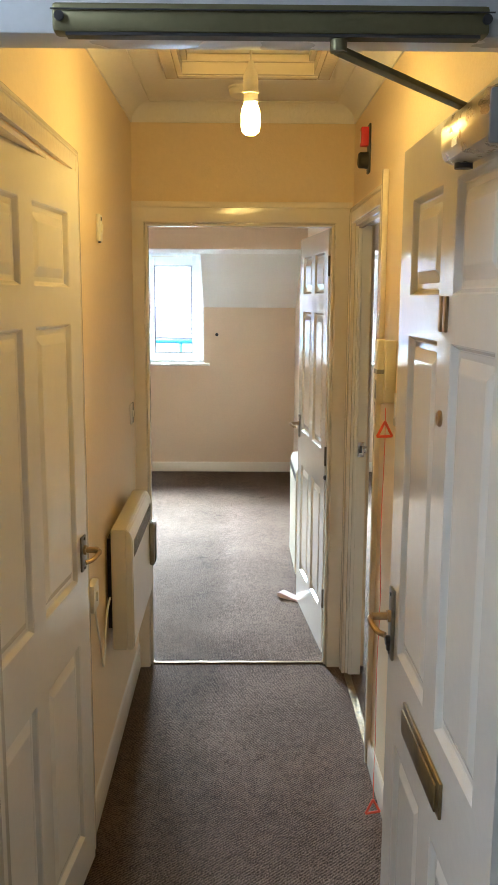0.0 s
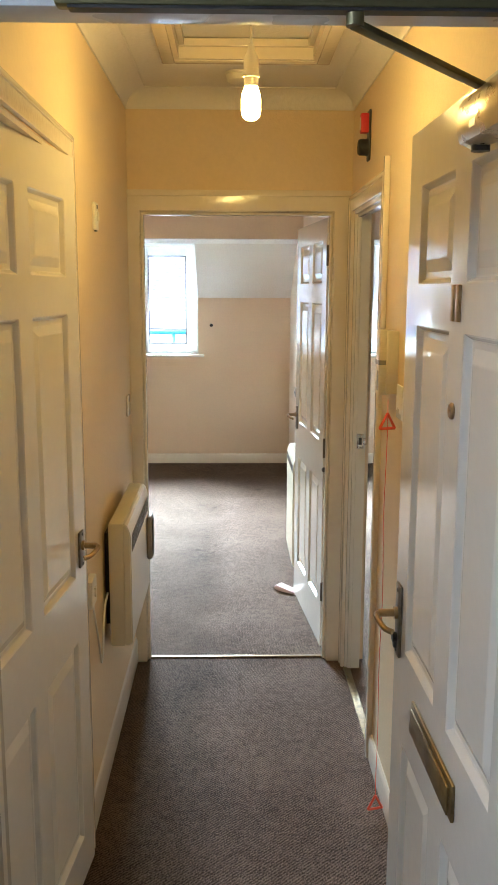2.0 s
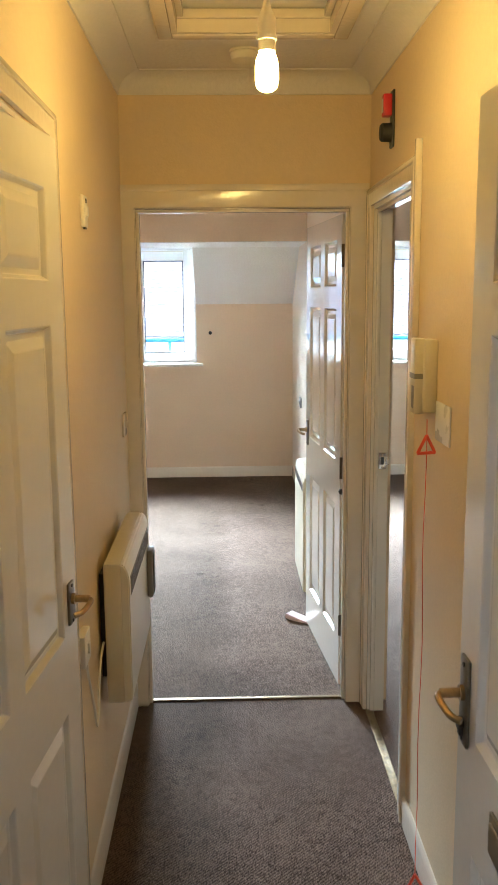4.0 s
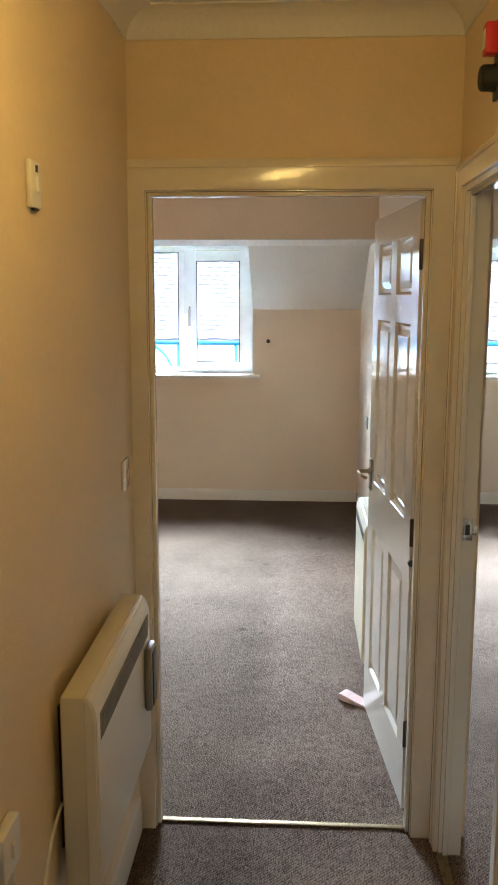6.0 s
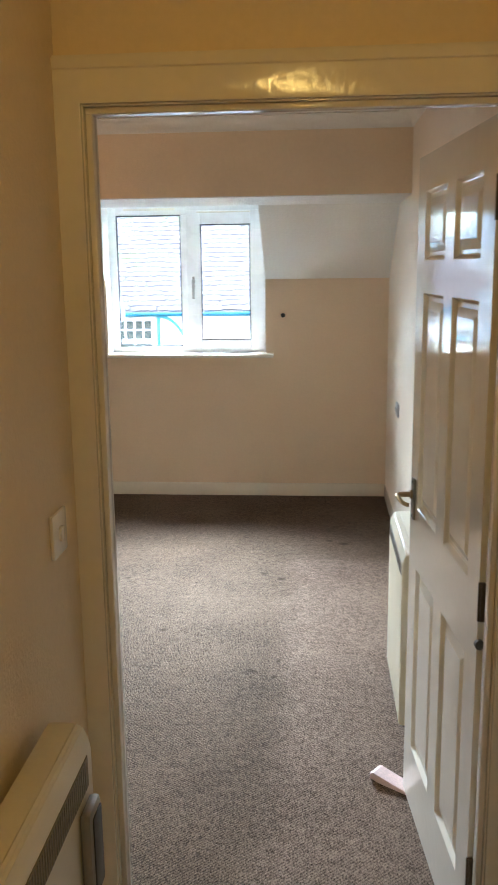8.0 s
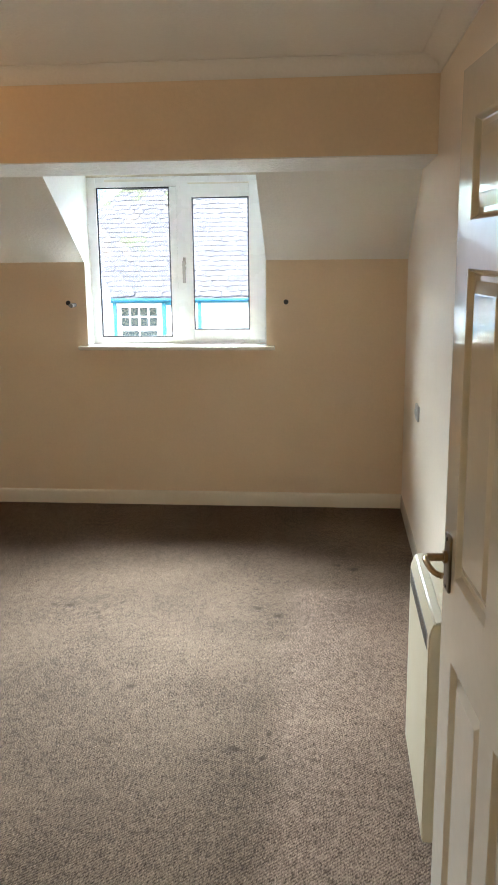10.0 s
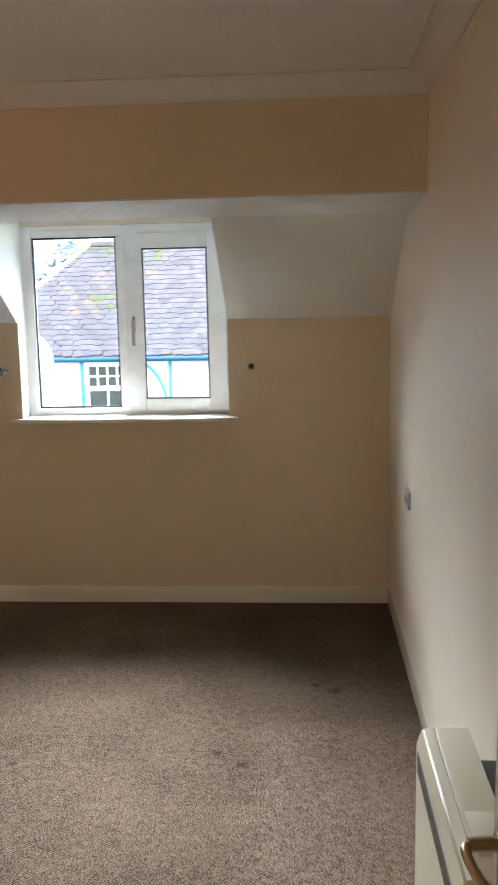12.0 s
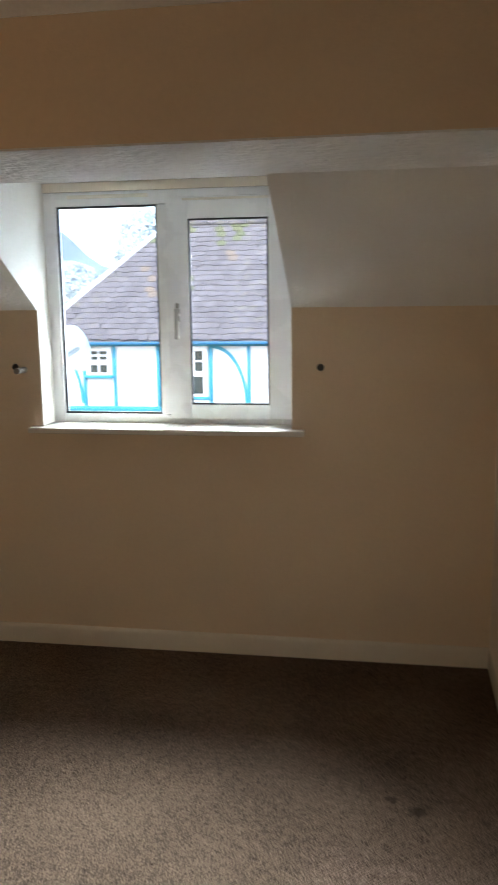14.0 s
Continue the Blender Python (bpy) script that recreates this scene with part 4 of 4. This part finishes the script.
solid("back_plate", boxes((HR - 0.006, HR - 0.0005, 2.48, 2.62, 1.298, 1.40), bevel=0.002), M_UPVC, "thin white plate under the entry phone", "wall plate")
solid("cable_trunking", boxes((HR - 0.019, HR - 0.0005, 2.868, 2.890, 1.555, 2.102), bevel=0.002), M_TRIM, "cream painted cable trunking beside the side doorway", "trunking")

# emergency pull cord
pc = thing("pull_cord", "orange-red emergency pull cord with two triangle pulls", "pull cord")
CX, CY = HR - 0.042, 2.56
bm = bmesh.new()
tube(bm, [(CX, CY, 1.36)] + [(CX + 0.002 * math.sin(k * 1.3), CY + 0.004 * math.sin(k * 0.7), 1.36 - k * 0.1) for k in range(1, 13)] + [(CX, CY, 0.066)], 0.0012, 6)
part("cord", bm, M_ORANGE, pc)
for z in (1.318, 0.066):
    bm = bmesh.new()
    tri = [(CX, CY, z), (CX - 0.024, CY - 0.006, z - 0.046), (CX + 0.024, CY + 0.006, z - 0.046)]
    for p, q in zip(tri, tri[1:] + tri[:1]):
        tube(bm, [p, q], 0.0042, 8)
    part("triangle_pull", bm, M_ORANGE, pc)

# alarm sounder high on the wall
al = thing("alarm_sounder", "red and black alarm sounder on a black plate", "alarm", RIGHT(3.31, 2.235))
part("base_plate", boxes((-0.026, 0.026, -0.008, 0, -0.088, 0.090), bevel=0.004), M_DARK, al)
part("call_unit", boxes((-0.022, 0.018, -0.036, -0.007, 0.010, 0.078), bevel=0.004), M_RED, al, "red plastic housing")
part("label_bar", boxes((-0.014, 0.010, -0.0372, -0.0358, 0.022, 0.064)), M_PLASTIC, al)
bm = bmesh.new()
lathe(bm, [(0.0, -0.043), (0.024, -0.043), (0.029, -0.037), (0.029, -0.02), (0.031, -0.008), (0.0, -0.008)], 24, (0, 0, -0.04), "y")
part("sounder", bm, M_GASKET, al, "black round sounder")

# ---- room fittings ----
so = wall_plate("wall_socket", "double wall socket with its shade put into a grey colour", "socket", RIGHT(7.38, 0.808, RR), 0.125, 0.082, 0.012, 2, M_SOCKET_SHADED)
for x in (-1.748, -0.342):
    bm = bmesh.new()
    lathe(bm, [(0.0, 0.0), (0.016, 0.0), (0.0155, -0.003), (0.012, -0.006), (0.006, -0.008), (0.0, -0.0085)], 16, (x, RY1, 1.342), "y")
    solid("curtain_hook", bm, M_GASKET, "small dark curtain tie-back hook", "hook", group="curtain hooks")
bm = bmesh.new()
prism(bm, [(0, 0.006), (0.03, 0.0), (0.17, 0.0), (0.17, 0.006), (0.09, 0.016), (0.012, 0.030), (0.0, 0.024)], "y", -0.028, 0.028)
leaflet = solid("folded_leaflet", bm, M_PAPER, "pinkish folded leaflet wedged under the open door", "leaflet")
leaflet.matrix_world = Matrix.Translation((0.105, 4.69, 0.004)) @ pose(0, 0, 0, 0, 0, -36)

# ---- outside ----
ground = solid("ground", boxes((-400, 400, 8.6, 900, -5.4, -5.2)), M_ASPHALT, "grey street and ground far below the window", "ground", "structure")
FYH, EAVE, RIDGE = 22.0, 0.68, 3.2
HX_L, HX_R = -7.75, 7.0
house = thing("timbered_house", "white rendered house with turquoise timbers and slate roof", "house")
part("wall", boxes((HX_L + 0.25, HX_R, FYH, FYH + 5.0, -5.2, EAVE)), M_RENDER, house, "white rendered wall")
rise = RIDGE - EAVE
ey = FYH - 0.22
pitch = math.atan2(rise, 2.4)
bm = bmesh.new()
prism(bm, [(ey, EAVE - 0.03), (ey + 2.4, RIDGE - 0.03), (ey + 4.8, EAVE - 0.03)], "x", HX_L + 2.6, HX_R + 0.2)
v = [bm.verts.new(p) for p in ((HX_L, ey, EAVE - 0.03), (HX_L + 2.62, ey, EAVE - 0.03), (HX_L + 2.62, ey + 2.4, RIDGE - 0.03), (HX_L + 2.62, ey + 4.8, EAVE - 0.03), (HX_L, ey + 4.8, EAVE - 0.03))]
for f in ((0, 1, 2), (2, 3, 4), (0, 2, 4), (0, 4, 3, 1)):
    bm.faces.new([v[i] for i in f])
roof = part("roof", bm, M_SLATE, house, "weathered grey slate roof with moss", smooth=False)
part("gutter", boxes((HX_L + 0.1, HX_R, ey - 0.06, ey + 0.02, EAVE - 0.085, EAVE - 0.02), bevel=0.012), M_GUTTER, house, "deep blue painted gutter")
part("eaves_board", boxes((HX_L + 0.2, HX_R, FYH - 0.05, FYH + 0.001, EAVE - 0.13, EAVE - 0.06), bevel=0.005), M_BLUE, house)
for x in (-6.55, -5.88, -4.93, -3.80, -3.0, -1.6, -0.4, 1.0, 2.6):
    part("timber_post", boxes((x - 0.038, x + 0.038, FYH - 0.04, FYH + 0.001, -0.72, EAVE - 0.12), bevel=0.006), M_BLUE, house)
part("timber_rail", boxes((HX_L + 0.25, HX_R, FYH - 0.045, FYH + 0.001, -0.82, -0.72), bevel=0.006), M_BLUE, house)
for x0, x1 in ((-3.76, -3.05), (-7.3, -6.62)):
    bm = bmesh.new()
    n = 12
    pts = [(x0 + (x1 - x0) * math.sin(k / n * math.pi / 2), EAVE - 0.14 - 1.2 * (1 - math.cos(k / n * math.pi / 2))) for k in range(n + 1)]
    for (px, pz), (qx, qz) in zip(pts, pts[1:]):
        tt = Vector((qx - px, 0, qz - pz)).normalized()
        nn = Vector((-tt.z, 0, tt.x)) * 0.034
        prism(bm, [(px + nn.x, pz + nn.z), (px - nn.x, pz - nn.z), (qx - nn.x, qz - nn.z), (qx + nn.x, qz + nn.z)], "y", FYH - 0.035, FYH + 0.001)
    part("timber_brace", bm, M_BLUE, house)


def house_window(x0, x1, z0, z1, cols):
    w = part("window", boxes((x0, x1, FYH - 0.06, FYH + 0.002, z0, z1), bevel=0.01), M_RENDER, house, "white small-paned sash window")
    zm = z0 + (z1 - z0) * 0.46
    pw = (x1 - x0 - 0.16) / cols
    for r, (a, b) in enumerate(((zm + 0.06, zm + 0.06 + (z1 - zm - 0.14) / 2 - 0.02), (zm + 0.06 + (z1 - zm - 0.14) / 2 + 0.02, z1 - 0.08))):
        for c in range(cols):
            part("pane", boxes((x0 + 0.08 + c * pw + 0.02, x0 + 0.08 + (c + 1) * pw - 0.02, FYH - 0.064, FYH - 0.058, a, b)), M_DKGLASS, w)
    for c in range(2):
        q = (x1 - x0 - 0.16) / 2
        part("pane", boxes((x0 + 0.08 + c * q + 0.02, x0 + 0.08 + (c + 1) * q - 0.02, FYH - 0.064, FYH - 0.058, z0 + 0.06, zm - 0.05)), M_DKGLASS, w)
    part("sill", boxes((x0 - 0.04, x1 + 0.04, FYH - 0.11, FYH + 0.002, z0 - 0.06, z0 - 0.001), bevel=0.008), M_BLUE, w)


house_window(-4.87, -3.86, -0.50, 0.53, 4)
house_window(-6.50, -5.93, -0.06, 0.53, 2)
house_window(0.2, 1.1, -0.50, 0.53, 4)

# chimney block and the hillside behind
back = thing("far_house", "pale rendered house behind the slate roof", "house")
part("wall", boxes((-7.2, -2.6, 33, 38, -5.2, 4.3)), M_RENDER, back)
bm = bmesh.new()
prism(bm, [(32.8, 4.3), (35.5, 6.0), (38.2, 4.3)], "x", -7.4, -2.4)
part("roof", bm, M_SLATE, back, smooth=False)
for k in range(3):
    part("ledge", boxes((-7.25, -2.55, 32.93, 33.001, 3.1 + k * 0.35, 3.16 + k * 0.35)), M_SLATE, back)
bm = bmesh.new()
rng = random.Random(4)
nx, rows = 60, 8
grid = [[bm.verts.new((-260 + 520 * i / nx, 120 + 45 * j, -5.3 + (j / rows) * 1.9 * (16 + 7 * math.sin(i * 0.31) + 3 * math.sin(i * 0.9 + 1)) + rng.uniform(-0.6, 0.6))) for i in range(nx + 1)] for j in range(rows + 1)]
for j in range(rows):
    for i in range(nx):
        bm.faces.new((grid[j][i], grid[j][i + 1], grid[j + 1][i + 1], grid[j + 1][i]))
solid("backdrop_hill", bm, M_HILL, "hazy wooded hillside beyond the houses", "hill", "structure")


def tree(x, y, z, h, r, seed):
    rg = random.Random(seed)
    o = thing("tree", "leafy tree beyond the roofs", "tree", pose(x, y, z), group="trees behind the houses")
    bm = bmesh.new()
    cyl(bm, (0, 0, 0), (0, 0, h * 0.55), r * 0.1, r * 0.05, 10)
    for k in range(7):
        a = rg.uniform(0, 6.28)
        cyl(bm, (0, 0, h * rg.uniform(0.3, 0.5)), (r * 0.7 * math.cos(a), r * 0.7 * math.sin(a), h * rg.uniform(0.55, 0.8)), r * 0.04, r * 0.015, 6)
    part("trunk", bm, M_BARK, o)
    verts, faces = [], []
    for k in range(9000):
        u, w = rg.uniform(-1, 1), rg.uniform(0, 6.28)
        lump = 0.75 + 0.25 * math.sin(3 * w + seed) * math.cos(4 * u)
        rr = r * lump * (rg.random() ** 0.35) * math.sqrt(max(0, 1 - u * u))
        c = Vector((rr * math.cos(w), rr * math.sin(w), h * 0.62 + u * h * 0.36))
        s = rg.uniform(0.13, 0.28)
        e = Euler((rg.uniform(0, 6), rg.uniform(0, 6), rg.uniform(0, 6))).to_matrix()
        i = len(verts)
        verts += [c + e @ Vector(p) * s for p in ((-1, -0.6, 0), (1, -0.5, 0.1), (0.9, 0.6, 0), (-0.8, 0.5, 0.15))]
        faces.append((i, i + 1, i + 2, i + 3))
    me = bpy.data.meshes.new("crown")
    me.from_pydata(verts, [], faces)
    me.materials.append(M_LEAF)
    cr = new("crown", me)
    cr.parent = o


for k, (x, y, h, r) in enumerate(((-23.3, 84, 14.6, 3.6), (-34, 92, 10.2, 4.4), (-15.5, 98, 14.5, 3.6), (12, 90, 12, 3.4))):
    tree(x, y, -5.2, h, r, k + 2)

# satellite dish just outside the window
dish = thing("satellite_dish", "white satellite dish on a bracket outside the window", "satellite dish", pose(-1.725, 9.0, 1.38))
bm = bmesh.new()
lathe(bm, [(0.0, 0.03), (0.07, 0.023), (0.125, 0.0), (0.13, 0.0), (0.127, 0.008), (0.07, 0.03), (0.0, 0.037)], 28)
bm.transform(pose(0, 0, 0, 76, 0, 78))
part("dish", bm, M_RENDER, dish)
bm = bmesh.new()
tube(bm, [(0.02, -0.03, 0), (0.02, -0.3, -0.05), (0.02, -0.8, -0.05)], 0.014)
part("bracket", bm, M_GREY, dish)

# ---- roof slates, nearest stretch piece by piece ----
SW, SG = 0.215, 0.15
SLOPE_LEN = math.hypot(rise, 2.4)
NROW = int(SLOPE_LEN / SG)


def slate_mesh(name, mat, seed):
    rg = random.Random(seed)
    w, l, t = SW * rg.uniform(0.475, 0.495), SG * 1.5, 0.012
    j = [rg.uniform(-0.008, 0.008) for _ in range(4)]
    rim = [(-w + 0.05, j[2]), (-w + 0.014, 0.018 + j[0]), (-w, 0.05), (-w, l), (w, l), (w, 0.05), (w - 0.014, 0.018 + j[1]), (w - 0.05, j[3])]
    n = len(rim)
    vs = [(x, y, t * (1 - y / l)) for x, y in rim] + [(x, y, t * (1 - y / l) + 0.016 - 0.008 * y / l) for x, y in rim]
    fs = [tuple(range(n, 2 * n))] + [(k, (k + 1) % n, (k + 1) % n + n, k + n) for k in range(n)]
    me = bpy.data.meshes.new(name)
    me.from_pydata(vs, [], [f[::-1] for f in fs])
    me.materials.append(mat)
    return me, vs, fs


kinds = [slate_mesh("slate", M_SLATE, k) for k in range(4)]
mossy = slate_mesh("slate", M_MOSS, 9)
lichen = slate_mesh("slate", M_LICHEN, 11)
ROOF = Matrix.Translation((0, ey, EAVE)) @ Matrix.Rotation(pitch, 4, "X")
rg = random.Random(12)
allv, allf = [], []
for r in range(NROW):
    d = r * SG
    left = HX_L + 2.6 * d / SLOPE_LEN + 0.1
    x = HX_L + (0.5 if r % 2 else 0) * SW + 0.02 * math.sin(r * 2.1)
    while x < left:
        x += SW
    while x < HX_R:
        m = ROOF @ Matrix.Translation((x + rg.uniform(-0.022, 0.022), d + rg.uniform(-0.02, 0.02), 0.002)) @ Matrix.Rotation(rg.uniform(-0.04, 0.04), 4, "Z")
        moss = noise.noise(Vector((x * 0.8, d * 0.9, 3.3))) + 1.25 * (r / NROW) ** 4
        lich = noise.noise(Vector((x * 0.9 + 20, d * 1.1, 7.1)))
        me, vs, fs = mossy if rg.random() < (moss - 0.3) * 0.75 else lichen if rg.random() < (lich + 0.05) * 0.55 and r > NROW * 0.25 else rg.choice(kinds)
        if -5.9 < x < -3.4 and r < NROW:
            ob = new("slate", me)
            ob.parent = roof
            ob.matrix_basis = m
        else:
            i = len(allv)
            allv += [m @ Vector(p) for p in vs]
            allf += [tuple(i + q for q in f[::-1]) for f in fs]
        x += SW
me = bpy.data.meshes.new("slates")
me.from_pydata(allv, [], allf)
me.materials.append(M_SLATE)
rest = tagged(new("slates", me), kind="stuff")
rest.parent = roof
bm = bmesh.new()
x = HX_L + 2.6
while x < HX_R:
    box(bm, x, x + 0.44, ey + 2.28, ey + 2.52, RIDGE - 0.05, RIDGE + 0.06, bevel=0.02)
    x += 0.45
part("ridge_tiles", bm, M_SLATE, roof)
tube_bm = bmesh.new()
tube(tube_bm, [(HX_L, ey, EAVE), (HX_L + 2.6, ey + 2.4, RIDGE + 0.02)], 0.06, 8)
part("hip_roll", tube_bm, M_RENDER, roof, "pale lead hip roll")
